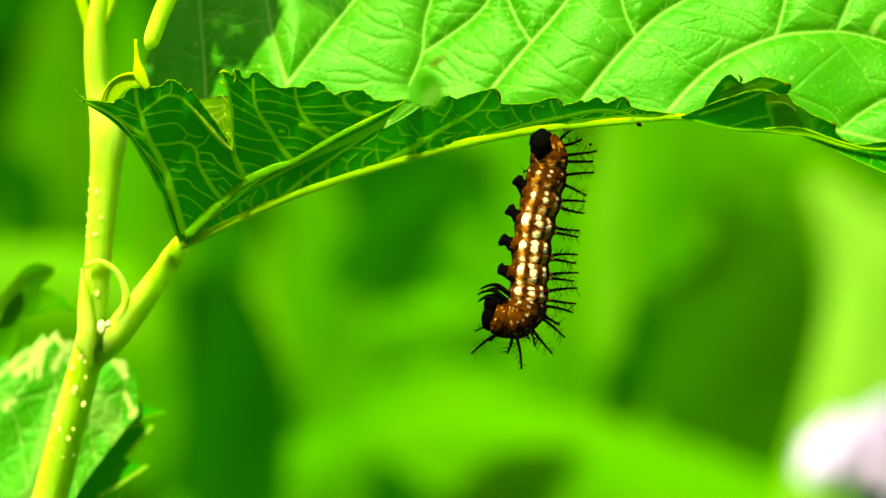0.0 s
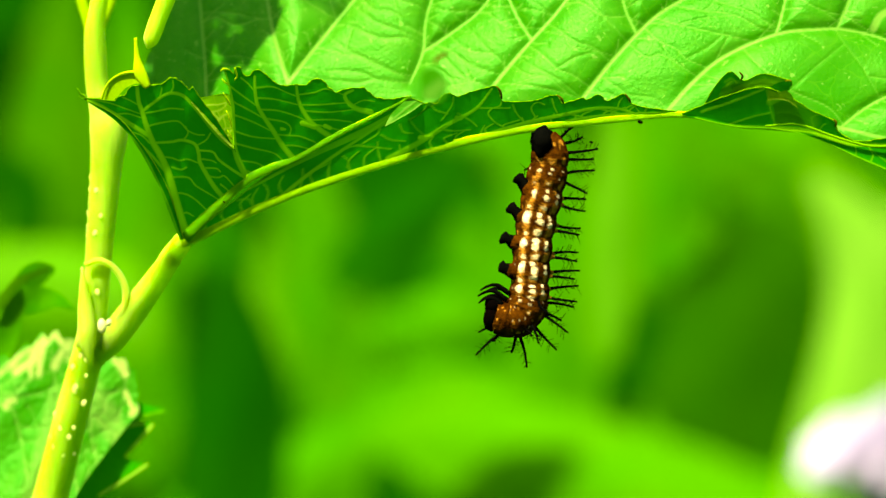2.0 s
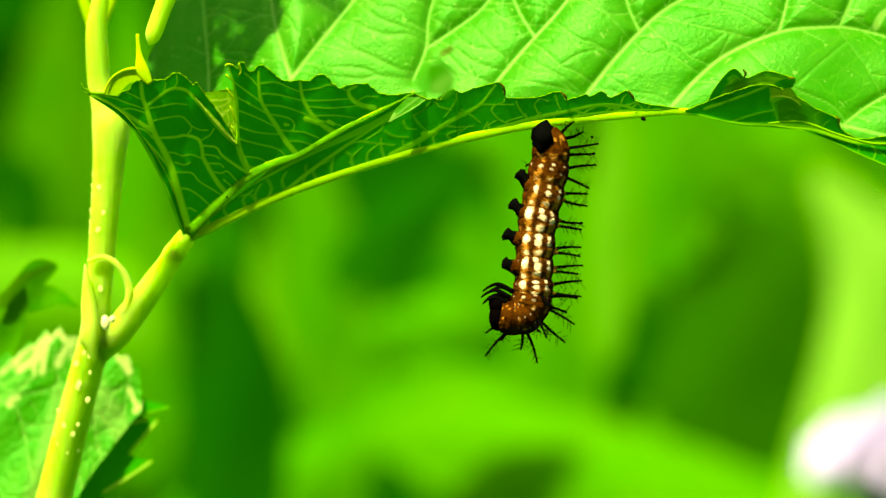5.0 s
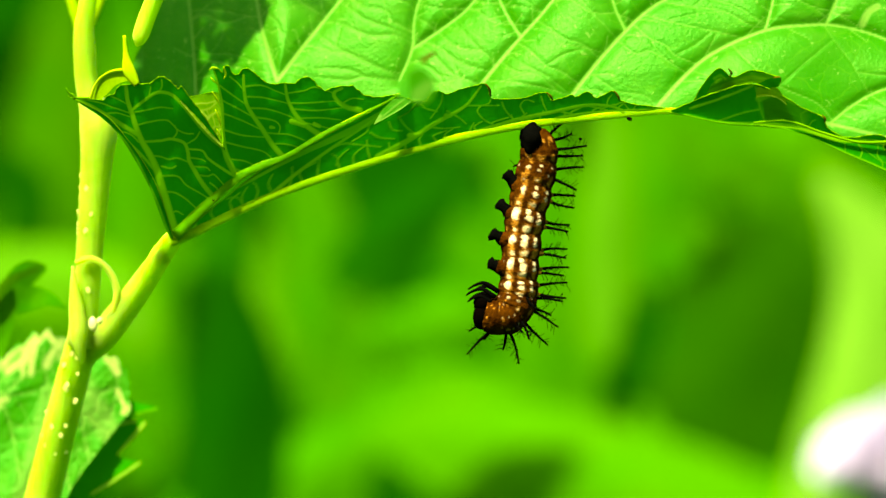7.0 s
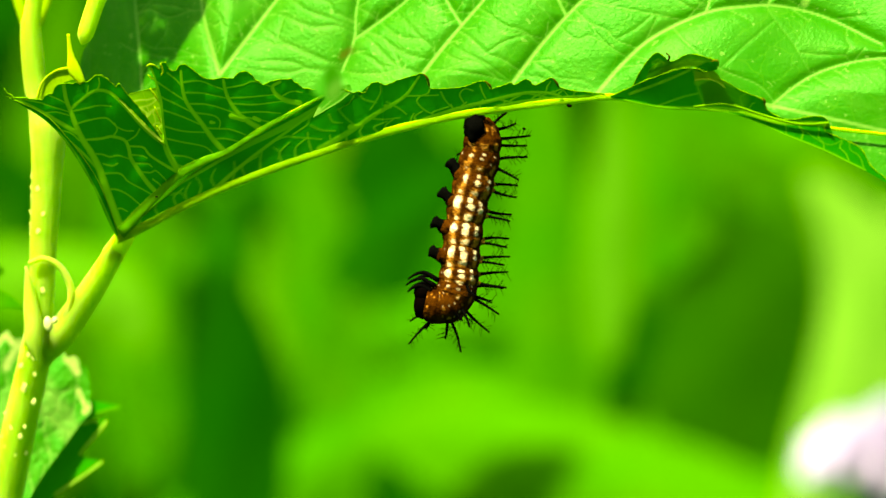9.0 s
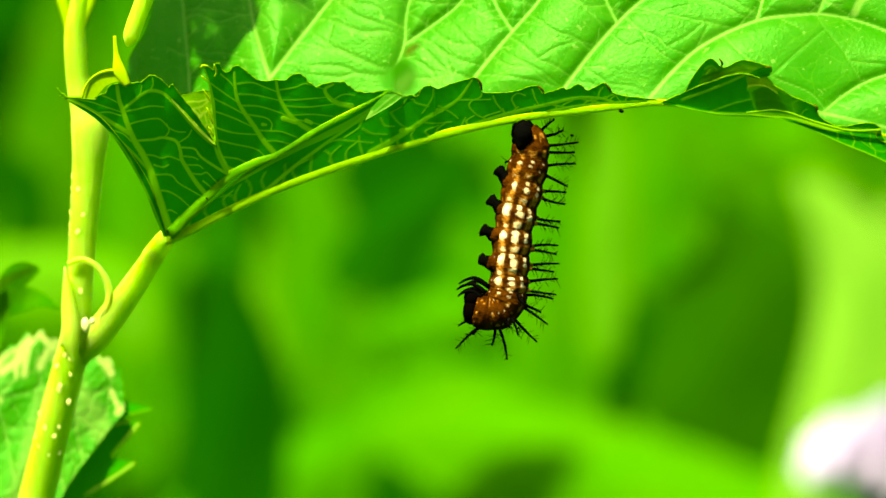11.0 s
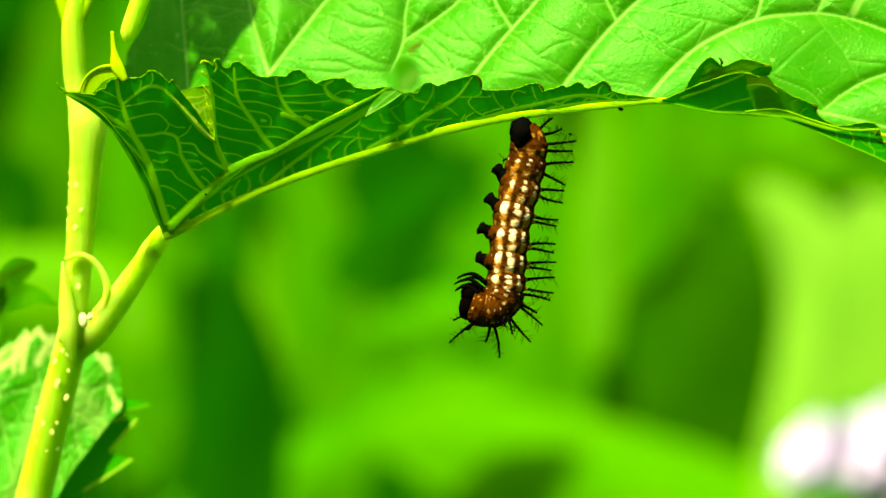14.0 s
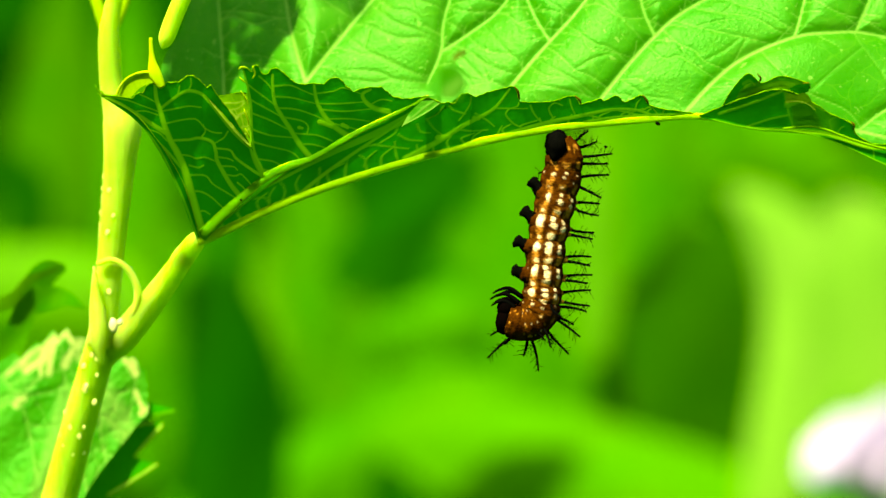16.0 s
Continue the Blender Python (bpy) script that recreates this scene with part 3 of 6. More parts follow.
def large_leaf(plant):
    # far half, upper face towards the light
    cols, rows = 620, 170
    left = spline([(262, 200), (252, 150), (258, 105), (285, 60), (305, 0), (340, -90), (420, -190)], rows)
    f = np.linspace(0, 1, rows)[:, None]
    u0, v0 = left[:, :1], left[:, 1:]
    u = u0 + np.linspace(0, 1, cols)[None, :] * (1800 - u0)
    low = np.interp(u, MIDRIB[:, 0], MIDRIB[:, 1], left=300)
    blend = np.clip((u - 400) / 260, 0, 1)
    low = np.minimum(low, 200 + 0.25 * (u - 260)) * (1 - blend) + low * blend
    v = low + (-190 - low) * f
    v = v + (v0 - v) * np.exp(-((u - u0) / 60) ** 2)
    strength, near = vein_field(u, v, blade_lines())
    far_off = vein_field(u, v, blade_lines()[:len(BLADE_VEINS)])[1]
    leaf = surface("large_leaf", u, v, blade_depth(u, v, near, far_off), UPPER, plant, "broad folded green leaf with pale veins", strength)
    # midrib, under the fold
    bm = bmesh.new()
    n = 70
    p = spline([(318, 432), (350, 421), (500, 352), (700, 286), (860, 246), (960, 229), (1100, 215), (1210, 208), (1300, 226), (1370, 232), (1440, 241), (1510, 261), (1600, 275), (1780, 300)], n)
    tube(bm, [at(a, b, mid_y(a)) for a, b in p], taper(0.00098, 0.00024, n, 0.7), 14, 0.55)
    part("midrib", bm, RIB, leaf, "thick yellow-green midrib")

    # near half: lobes folded up, underside to the front
    def patch(name, bottom, top, depth, nu, nv, lines=(), mat=UNDER, rim=True, left=None, nicks=0.0):
        b, t = spline(bottom, nu), spline(top, nu)
        if nicks:
            t[:, 1] += [nicks * noise.noise(Vector((x / 7, y / 7, 5))) for x, y in t]
        f = np.linspace(0, 1, nv)[None, :]
        u = b[:, :1] + (t[:, :1] - b[:, :1]) * f
        v = b[:, 1:] + (t[:, 1:] - b[:, 1:]) * f
        if left:
            # the first column follows a curved edge, and the next ones less and less
            edge = spline([bottom[0]] + left + [top[0]], nv)
            fade = (1 - np.linspace(0, 1, nu)[:, None]) ** 2
            u, v = u + (edge[:, 0] - u[0])[None, :] * fade, v + (edge[:, 1] - v[0])[None, :] * fade
        y = np.vectorize(lambda a, c: depth(a, c, 0.5))(u, v)
        strength, near = vein_field(u, v, lines)
        y = y - 0.00003 * strength - 0.00003 * np.exp(-(near / 8) ** 2)
        ob = surface(name, u, v, y, mat, leaf, "", strength)
        if rim:
            bm = bmesh.new()
            tube(bm, [at(a, c, d) for a, c, d in zip(u[:, -1], v[:, -1], y[:, -1])][::2], [0.00008 + 0.00004 * math.sin(i * 0.9) for i in range(len(u[::2]))], 5)
            part("margin", bm, VEIN, leaf)
        return ob

    depth_a = lambda u, v, f: rib_y(max(325, u)) - 0.50 * (rib_v(max(325, u)) - v) * U - 0.0004 + 0.0002 * math.sin(u / 17 + v / 29)
    depth_b = lambda u, v, f: rib_y(u) - 0.47 * max(0, rib_v(u) - v) * U - 0.0004 - 0.000004 * max(0, 430 - u) + 0.0002 * math.sin(u / 19 + v / 33)

    def depth_c(u, v, f):
        lean = mid_y(u) - 0.47 * max(0, mid_v(u) - v) * U + 0.0002 * math.sin(u / 21)
        if u > 800:
            return lean
        g = min(1.0, max(0.0, (mid_v(u) - v) / max(10, mid_v(u) - rib_v(u))))
        near = mid_y(u) + g * (rib_y(u) - mid_y(u))
        w = min(1, max(0, (u - 680) / 120))
        w = w * w * (3 - 2 * w)
        return near + (lean - near) * w - 0.0003

    # basal lobe
    v1 = [(325, 415), (317, 388), (305, 345), (295, 310), (282, 280), (268, 256), (257, 228), (250, 205), (243, 184), (240, 158)]
    v2 = [(394, 355), (376, 333), (360, 307), (351, 290), (349, 275), (342, 259), (320, 252), (300, 255), (264, 257)]
    fold = [(412, 268), (395, 255), (375, 235), (355, 210), (335, 186), (320, 173), (303, 169), (288, 173), (265, 189), (248, 203)]
    lead = [(146, 179), (172, 190), (205, 209), (238, 230), (262, 245)]
    base = [(v1, 7.5, 3.0, 0.95), (v2, 4.2, 1.8, 0.75), (fold, 3.4, 2.4, 0.8), (lead, 2.6, 4.2, 0.85), ([(412, 268), (420, 290), (437, 322)], 4, 6, 0.85),
            ([(436, 321), (410, 305), (385, 287), (374, 273), (350, 270)], 2.8, 1.4, 0.85), ([(240, 254), (266, 279), (294, 312)], 2.4, 2.4, 0.65)]
    thread(base, (257, 228), (285, 221), (313, 219), (330, 235), (345, 242), (359, 243))
    thread(base, (253, 205), (280, 200), (300, 196), (322, 198))
    thread(base, (276, 281), (300, 283), (315, 288), (330, 286), (350, 293))
    thread(base, (297, 318), (330, 318), (345, 333), (370, 348), (386, 358))
    thread(base, (306, 345), (325, 347), (342, 356), (358, 370), (366, 378))
    thread(base, (358, 301), (380, 302), (388, 308))
    thread(base, (366, 316), (384, 318), (394, 315), (404, 324), (417, 339))
    thread(base, (351, 285), (372, 288), (380, 292))
    thread(base, (155, 180), (190, 186), (216, 195), (247, 206))
    thread(base, (214, 176), (228, 182), (242, 190))
    thread(base, (200, 207), (222, 205), (246, 212))
    thread(base, (299, 169), (304, 158), (303, 147))
    thread(base, (268, 187), (280, 176), (284, 160))
    thread(base, (262, 257), (248, 244), (225, 236))
    thread(base, (316, 385), (328, 380), (340, 386))
    thread(base, (388, 330), (400, 340), (404, 350))
    thread(base, (322, 252), (330, 240), (326, 228))
    thread(base, (370, 240), (362, 252), (345, 262))
    thread(base, (302, 300), (318, 304), (328, 300))
    patch("basal_lobe", [(325, 425), (350, 398), (380, 370), (410, 345), (437, 322)],
          [(142, 178), (170, 181), (200, 183), (206, 176), (218, 173), (227, 160), (243, 156), (262, 155), (284, 153), (298, 143), (312, 145), (326, 157), (332, 163), (339, 160), (352, 178), (372, 204), (396, 240), (412, 268)],
          depth_a, 300, 200, base, UNDER, True, [(312, 405), (298, 360), (272, 300), (240, 249), (200, 209)], 2.2)
    patch("basal_fold", [(317, 430), (303, 396), (284, 345), (260, 297), (231, 250), (198, 215), (142, 178)],
          [(323, 427), (312, 390), (296, 340), (272, 295), (242, 252), (205, 211), (145, 178)], lambda u, v, f: depth_a(u, v, f) - 0.0005, 60, 12, [([(318, 428), (286, 345), (233, 250), (144, 179)], 2.0, 1.6, 0.45)])
    def turned(u, v, f):
        crease = 185 + (u - 335) * 1.09
        return depth_a(u, crease, f) - 0.0005 + 0.8 * U * max(0, crease - v)

    # its edge, turned over beside the middle lobe, sunlight put into its paler colour
    net = rungs([(405, 262), (372, 228), (340, 188)], [(409, 246), (404, 205), (396, 178)], 5, 5, 6, 2.0, 0.8)
    patch("lobe_edge", [(412, 269), (395, 254), (375, 233), (335, 185)], [(411, 262), (410, 215), (404, 172), (352, 178)], turned, 60, 40,
          net + [([(412, 268), (375, 234), (335, 186)], 4.5, 2.6, 1.0), ([(378, 236), (385, 215), (400, 205)], 2, 1.6, 0.9), ([(385, 215), (372, 203), (360, 206)], 2, 1.4, 0.8)], FOLD_LIT)
    for line, deep, thick in (([(150, 181), (146, 172), (140, 170), (134, 160)], depth_a, 2.0), ([(175, 179), (155, 178), (138, 175)], depth_a, 2.0), ([(412, 268), (404, 262), (396, 254)], depth_a, 2.4)):
        bm = bmesh.new()
        tube(bm, [at(a, b, deep(a, b, 0.5) - 0.0004) for a, b in spline(line, 8)], taper(thick / 10000, 0.00007, 8), 6)
        part("ragged_tip", bm, VEIN, leaf)
    # middle lobe
    side = [[(437, 322), (425, 298), (415, 274), (411, 245), (410, 215), (409, 190), (403, 160), (396, 134)], [(517, 285), (497, 261), (480, 234), (465, 212), (453, 190), (449, 165), (448, 140)],
            [(584, 247), (560, 231), (545, 217), (531, 195), (525, 178), (522, 157)], [(654, 203), (630, 197), (613, 185), (608, 172), (622, 164)]]
    lobe = [(p, 4.8, 2.2, 0.85) for p in side]
    thread(lobe, (406, 158), (430, 176), (458, 196))
    thread(lobe, (424, 142), (438, 154), (451, 170))
    thread(lobe, (410, 184), (440, 200), (470, 217))
    thread(lobe, (411, 207), (445, 220), (478, 236))
    thread(lobe, (412, 236), (445, 246), (488, 250))
    thread(lobe, (414, 258), (445, 266), (482, 275), (500, 290))
    thread(lobe, (422, 288), (450, 292), (470, 302))
    thread(lobe, (430, 305), (445, 310), (455, 314))
    thread(lobe, (452, 178), (485, 180), (526, 190))
    thread(lobe, (458, 198), (490, 200), (522, 210), (548, 222))
    thread(lobe, (468, 214), (500, 220), (512, 230), (510, 244))
    thread(lobe, (485, 242), (510, 244), (530, 246), (556, 256))
    thread(lobe, (497, 262), (520, 262), (545, 268))
    thread(lobe, (450, 160), (480, 158), (505, 168), (523, 175))
    thread(lobe, (525, 172), (555, 168), (575, 162), (606, 172))
    thread(lobe, (528, 190), (560, 190), (612, 186))
    thread(lobe, (534, 200), (575, 203), (625, 198))
    thread(lobe, (545, 217), (585, 216), (620, 220))
    thread(lobe, (552, 224), (580, 230), (604, 236))
    thread(lobe, (463, 128), (476, 140), (488, 152))
    thread(lobe, (620, 192), (640, 182), (660, 184))
    # pale flecks: spots of sun through holes, put into the colour
    lobe += [([(533, 222), (542, 225), (554, 230)], 4.4, 3, 1.6), ([(573, 227), (578, 229), (582, 231)], 3.4, 3, 1.5), ([(496, 232), (502, 233)], 3, 2, 0.8)]
    patch("middle_lobe", [(437, 322), (515, 286), (600, 240), (660, 210), (720, 178)],
          [(394, 130), (402, 128), (411, 134), (414, 124), (422, 123), (428, 136), (440, 137), (448, 128), (458, 129), (472, 140), (485, 151), (500, 156), (520, 154), (538, 155), (548, 147), (560, 144), (571, 148), (578, 158), (592, 167), (604, 164),
           (620, 160), (640, 160), (650, 166), (662, 176), (685, 180), (705, 177), (722, 175)], depth_b, 300, 150, lobe, UNDER, True, [(425, 298), (415, 274), (411, 245), (408, 205), (402, 160)], 2.0)
    # pale torn fibres along the edge of that lobe
    for line in ([(388, 130), (394, 126), (404, 128)], [(390, 144), (396, 150), (402, 154)], [(392, 168), (400, 180), (406, 192)], [(398, 200), (404, 215), (408, 230)], [(400, 234), (406, 245), (409, 252)], [(413, 146), (417, 138), (413, 124)]):
        bm = bmesh.new()
        tube(bm, [at(a, b, depth_b(max(a, 412), b, 0.5) - 0.0005) for a, b in spline(line, 8)], [0.00005 + 0.00011 * math.sin(math.pi * (i + 0.6) / 8.2) for i in range(8)], 6)
        part("fibre", bm, EDGE, leaf, "pale torn fibre")
    bm = bmesh.new()
    n = 50
    p = spline([tuple(r) for r in RIBLINE[::8]] + [(726, 174, -0.0086)], n)
    tube(bm, [at(a, b, c - 0.0006) for a, b, c in p], taper(0.00092, 0.00020, n, 0.8), 14, 0.32)
    part("lobe_rib", bm, LOBERIB, leaf)
    # the lobe's tip, turned over, its upper face to the light
    patch("lobe_tip", [(678, 229), (700, 217), (726, 202), (750, 184)], [(690, 206), (706, 190), (720, 178), (744, 172)],
          lambda u, v, f: rib_y(700) - 0.0013 + 0.12 * U * (215 - v), 50, 20, [([(678, 229), (700, 217), (726, 202), (750, 184)], 2.4, 2, 0.9), ([(679, 227), (690, 214)], 4.5, 3, 1.0), ([(690, 218), (712, 200), (738, 180)], 2, 1.6, 0.5)], UPPER, False)
    # the blurred end; its wide line paints a pale highlight
    patch("lobe_tip", [(718, 178), (742, 186), (770, 190), (786, 172)], [(722, 158), (744, 134), (766, 130), (784, 148)],
          lambda u, v, f: -0.064 - 0.0003 * max(0, u - 740) + 0.25 * U * (190 - v), 40, 16, [([(755, 176), (766, 165), (776, 158)], 12, 8, 0.5)], UPPER, False)
    patch("withered_tip", [(764, 122), (775, 114), (790, 104)], [(760, 112), (774, 102), (786, 98)], lambda u, v, f: -0.056, 12, 6, (), WITHER, False)
    # strip along the midrib
    strip = [[(500, 348), (540, 315), (600, 272), (660, 232), (715, 190)], [(685, 286), (740, 256), (790, 225), (840, 197), (868, 162)],
             [(860, 243), (930, 222), (1000, 207), (1050, 197), (1095, 198), (1135, 212)], [(1000, 219), (1060, 210), (1120, 206), (1190, 204)]]
    lines = [(q, w, 1.8, 0.8) for q, w in zip(strip, (3.6, 5.5, 4.0, 2.4))]
    lines += [([(430 + 26 * i, 342 - 14 * i), (560 + 12 * i, 272 - 4 * i), (650 + 5 * i, 228), (716, 192)], 2.6, 1.6, 0.62) for i in (0, 1, 2.5, 4)]
    thread(lines, (640, 258), (665, 242), (672, 228), (690, 222))
    thread(lines, (672, 243), (690, 252), (715, 254))
    thread(lines, (705, 225), (712, 238), (728, 240))
    thread(lines, (722, 215), (735, 232), (752, 246))
    thread(lines, (725, 215), (742, 205), (752, 192))
    thread(lines, (790, 206), (770, 200), (762, 192))
    thread(lines, (800, 176), (798, 190), (785, 210), (779, 218))
    thread(lines, (808, 205), (830, 218), (842, 228))
    thread(lines, (838, 196), (868, 196), (900, 196))
    thread(lines, (868, 196), (862, 207), (875, 222), (890, 230))
    thread(lines, (886, 184), (882, 192), (870, 196))
    thread(lines, (905, 190), (912, 205), (926, 222))
    thread(lines, (945, 212), (938, 196), (948, 186), (962, 190))
    thread(lines, (975, 180), (978, 192), (984, 205))
    thread(lines, (1010, 208), (1040, 214), (1062, 217))
    thread(lines, (1060, 198), (1090, 205), (1110, 213))
    thread(lines, (1090, 198), (1094, 186), (1100, 178))
    thread(lines, (1100, 200), (1118, 192), (1130, 204))
    thread(lines, (600, 272), (625, 262), (650, 264), (690, 268))
    thread(lines, (612, 300), (614, 288), (604, 280))
    thread(lines, (418, 358), (436, 356), (444, 366))
    thread(lines, (770, 232), (800, 236), (830, 234))
    thread(lines, (745, 190), (752, 178), (748, 186))
    # one more sunlit fleck painted on, and a fainter spot
    lines += [([(742, 248), (752, 247), (762, 245)], 4.4, 3, 1.6), ([(806, 213), (814, 214)], 4, 3, 0.8)]
    rnd = random.Random(8)
    for i in range(30):
        u0 = 362 + i * 28 + rnd.uniform(-9, 9)
        h = min(34 if u0 < 700 else 18, 0.6 * max(10, mid_v(u0) - (rib_v(u0) if u0 < 700 else 180)))
        lines.append(([(u0, mid_v(u0)), (u0 + rnd.uniform(-6, 6), mid_v(u0) - h * 0.5), (u0 + rnd.uniform(-8, 26), mid_v(u0) - h)], 2.0, 1.2, 0.6))
    patch("folded_strip", [(345, 418), (500, 349), (700, 282), (860, 244), (960, 228), (1100, 214), (1212, 209)],
          [(345, 412), (500, 293), (610, 234), (668, 205), (722, 180), (748, 187), (760, 185), (770, 188), (776, 180), (783, 172), (795, 170), (808, 175), (830, 167), (860, 160), (876, 157), (881, 166), (885, 181), (893, 184), (930, 184), (955, 180),
           (974, 173), (985, 175), (994, 187), (1015, 182), (1030, 178), (1038, 181), (1055, 172), (1063, 175), (1070, 183), (1085, 178), (1101, 171), (1109, 179), (1114, 187), (1140, 195), (1180, 200), (1212, 206)], depth_c, 760, 80, lines, UNDER, True, None, 1.4)
    # curled end of the fold
    depth_d = lambda u, v, f: mid_y(u) - 0.55 * max(0, mid_v(u) - v) * U - 0.0004
    # the 24-wide line is no vein: it paints light through the fold
    lines = [([(1240, 203), (1300, 183), (1350, 163)], 2.5, 2, 0.7), ([(1365, 232), (1430, 238), (1500, 260), (1580, 266), (1700, 300)], 4, 3, 1),
             ([(1355, 165), (1362, 200), (1372, 230)], 1.8, 1.5, 0.5), ([(1290, 225), (1330, 212), (1362, 205)], 1.8, 1.5, 0.5),
             ([(1440, 235), (1435, 215), (1450, 206)], 1.8, 1.5, 0.5), ([(1385, 200), (1410, 210), (1430, 220)], 24, 20, 0.25), ([(1362, 186), (1390, 178), (1425, 194)], 7, 5, 0.7), ([(1230, 215), (1290, 228), (1370, 233), (1440, 252), (1519, 286), (1579, 312), (1650, 349)], 2.5, 2.5, 0.6)]
    lines += rungs([(1440, 245), (1570, 305), (1660, 350)], [(1460, 225), (1560, 258), (1640, 312)], 6, 5, 31)
    patch("curled_fold", [(1205, 209), (1300, 230), (1370, 234), (1440, 250), (1519, 286), (1579, 312), (1619, 333), (1650, 349), (1692, 374)],
          [(1205, 206), (1270, 180), (1320, 164), (1345, 160), (1372, 166), (1400, 180), (1440, 204), (1473, 219), (1482, 238), (1506, 253), (1530, 256), (1552, 252), (1576, 252), (1588, 262), (1582, 277), (1620, 296), (1645, 311), (1662, 342), (1694, 370)], depth_d, 300, 40, lines, UNDER, True, None, 1.6)
    bm = bmesh.new()
    q = spline([(1352, 229), (1400, 225), (1430, 231), (1470, 246), (1520, 261), (1550, 265), (1590, 264)], 40)
    tube(bm, [at(a, c, depth_d(a, c, 0) - 0.0006) for a, c in q], taper(0.00015, 0.00022, 40), 8)
    part("fold_rib", bm, VEIN, leaf)
    patch("near_half", [(1476, 250), (1540, 276), (1600, 304), (1660, 345), (1730, 396), (1790, 430)], [(1466, 236), (1530, 254), (1600, 270), (1669, 284), (1730, 292), (1790, 300)],
          lambda u, v, f: mid_y(u) + 0.0016 + 0.3 * U * (mid_v(u) - v), 80, 20, rungs([(1480, 240), (1790, 300)], [(1500, 260), (1790, 430)], 6, 5, 33), UPPER, False)
    cup = lambda u, v, f: depth_d(u, v, f) + 0.0012 + 0.0016 * math.sin((u - 1240) / 50) ** 2
    patch("curl", [(1238, 203), (1262, 190), (1290, 176), (1322, 163), (1358, 159), (1396, 165)], [(1240, 199), (1262, 160), (1290, 132), (1314, 148), (1350, 136), (1399, 149)],
          cup, 120, 24, [([(1282, 150), (1292, 145), (1300, 150)], 3, 2, 0.4), ([(1318, 150), (1345, 143), (1390, 148)], 5, 4, 0.25)])
    patch("curl_lining", [(1288, 177), (1322, 163), (1350, 158), (1364, 163), (1392, 166)], [(1296, 160), (1318, 152), (1340, 145), (1366, 146), (1394, 151)],
          lambda u, v, f: cup(u, v, f) - 0.0008, 50, 14, [([(1288, 177), (1322, 163), (1350, 158), (1364, 163)], 2.5, 2.5, 0.9), ([(1296, 168), (1340, 153), (1392, 158)], 20, 20, 0.45)], UNDER, False)
    fore = lambda u, v, f: depth_d(u, v, f) - 0.0009
    # patches of the curl, made paler in place of light coming through
    patch("pale_fold", [(1356, 184), (1376, 182), (1394, 186), (1410, 198)], [(1358, 165), (1374, 169), (1392, 167), (1406, 186)], fore, 24, 10, [([(1356, 184), (1376, 182), (1394, 186), (1410, 198)], 2.5, 2, 0.9)], FOLD_LIT, False)
    patch("pale_fold", [(1372, 226), (1400, 224), (1424, 228)], [(1367, 190), (1388, 186), (1411, 201)], fore, 24, 14, [([(1370, 208), (1395, 206), (1418, 214)], 60, 60, 0.26)], UNDER, False)
    patch("pale_fold", [(1266, 184), (1290, 174), (1320, 162)], [(1276, 160), (1290, 150), (1312, 147)], lambda u, v, f: cup(u, v, f) - 0.0006, 24, 12, [([(1270, 172), (1290, 162), (1316, 154)], 40, 40, 0.22), ([(1284, 156), (1296, 146), (1302, 152)], 2.4, 1.6, 0.8)], UNDER, False)
    patch("curl_tip", [(1358, 163), (1378, 168), (1396, 165)], [(1359, 160), (1378, 151), (1400, 149)], lambda u, v, f: cup(u, v, f) - 0.0014, 30, 12, (), UNDER, False)
    for line in ([(1386, 150), (1397, 149), (1399, 158)], [(1306, 132), (1312, 140), (1309, 148)], [(1472, 216), (1478, 222), (1476, 230)], [(1104, 171), (1111, 180), (1114, 187)], [(984, 173), (992, 180), (995, 188)], [(876, 157), (883, 166), (886, 180)]):
        bm = bmesh.new()
        tube(bm, [at(a, b, (cup(a, b, 0) if 1230 < a < 1420 else mid_y(a) - 0.47 * max(0, mid_v(a) - b) * U) - 0.0005) for a, b in spline(line, 8)], [0.00014 * math.sin(math.pi * (i + 0.6) / 8.2) + 0.00005 for i in range(8)], 6)
        part("rust_edge", bm, RUST, leaf, "rusty brown dried tooth")
    return leaf


# ---- the plant ----
FORK = at(165, 610)
JUNCTION = at(325, 425)


def limb(points, r0, r1, n, plant, name="stem", mat=None, label="", sides=14):
    p = spline(points, n)
    bm = bmesh.new()
    tube(bm, [at(a, b, c) for a, b, c in p], taper(r0, r1, n), sides)
    return part(name, bm, mat or STEM, plant, label)


def fan(parent, bottom, top, depth, nu, nv, teeth, tooth, mat, name, label):
    """A leaf surface between two lines, its second line toothed."""
    b, t = spline(bottom, nu), spline(top, nu)
    bm = bmesh.new()
    grid = []
    for i in range(nu):
        tip = t[i].copy()
        if teeth:
            w = i / (nu - 1) * teeth % 1
            way = (tip - b[i]) / max(1, np.hypot(*(tip - b[i])))
            tip = tip + way * tooth * ((w / 0.75) ** 0.8 if w < 0.75 else (1 - w) * 4) - way * tooth * 0.5
        row = []
        for j in range(nv):
            uv = b[i] + (tip - b[i]) * j / (nv - 1)
            row.append(at(uv[0], uv[1], depth(uv[0], uv[1]) + 0.0005 * math.sin(uv[0] / 23 + uv[1] / 31)))
        grid.append(row)
    sheet(bm, grid)
    return part(name, bm, mat, parent, label)


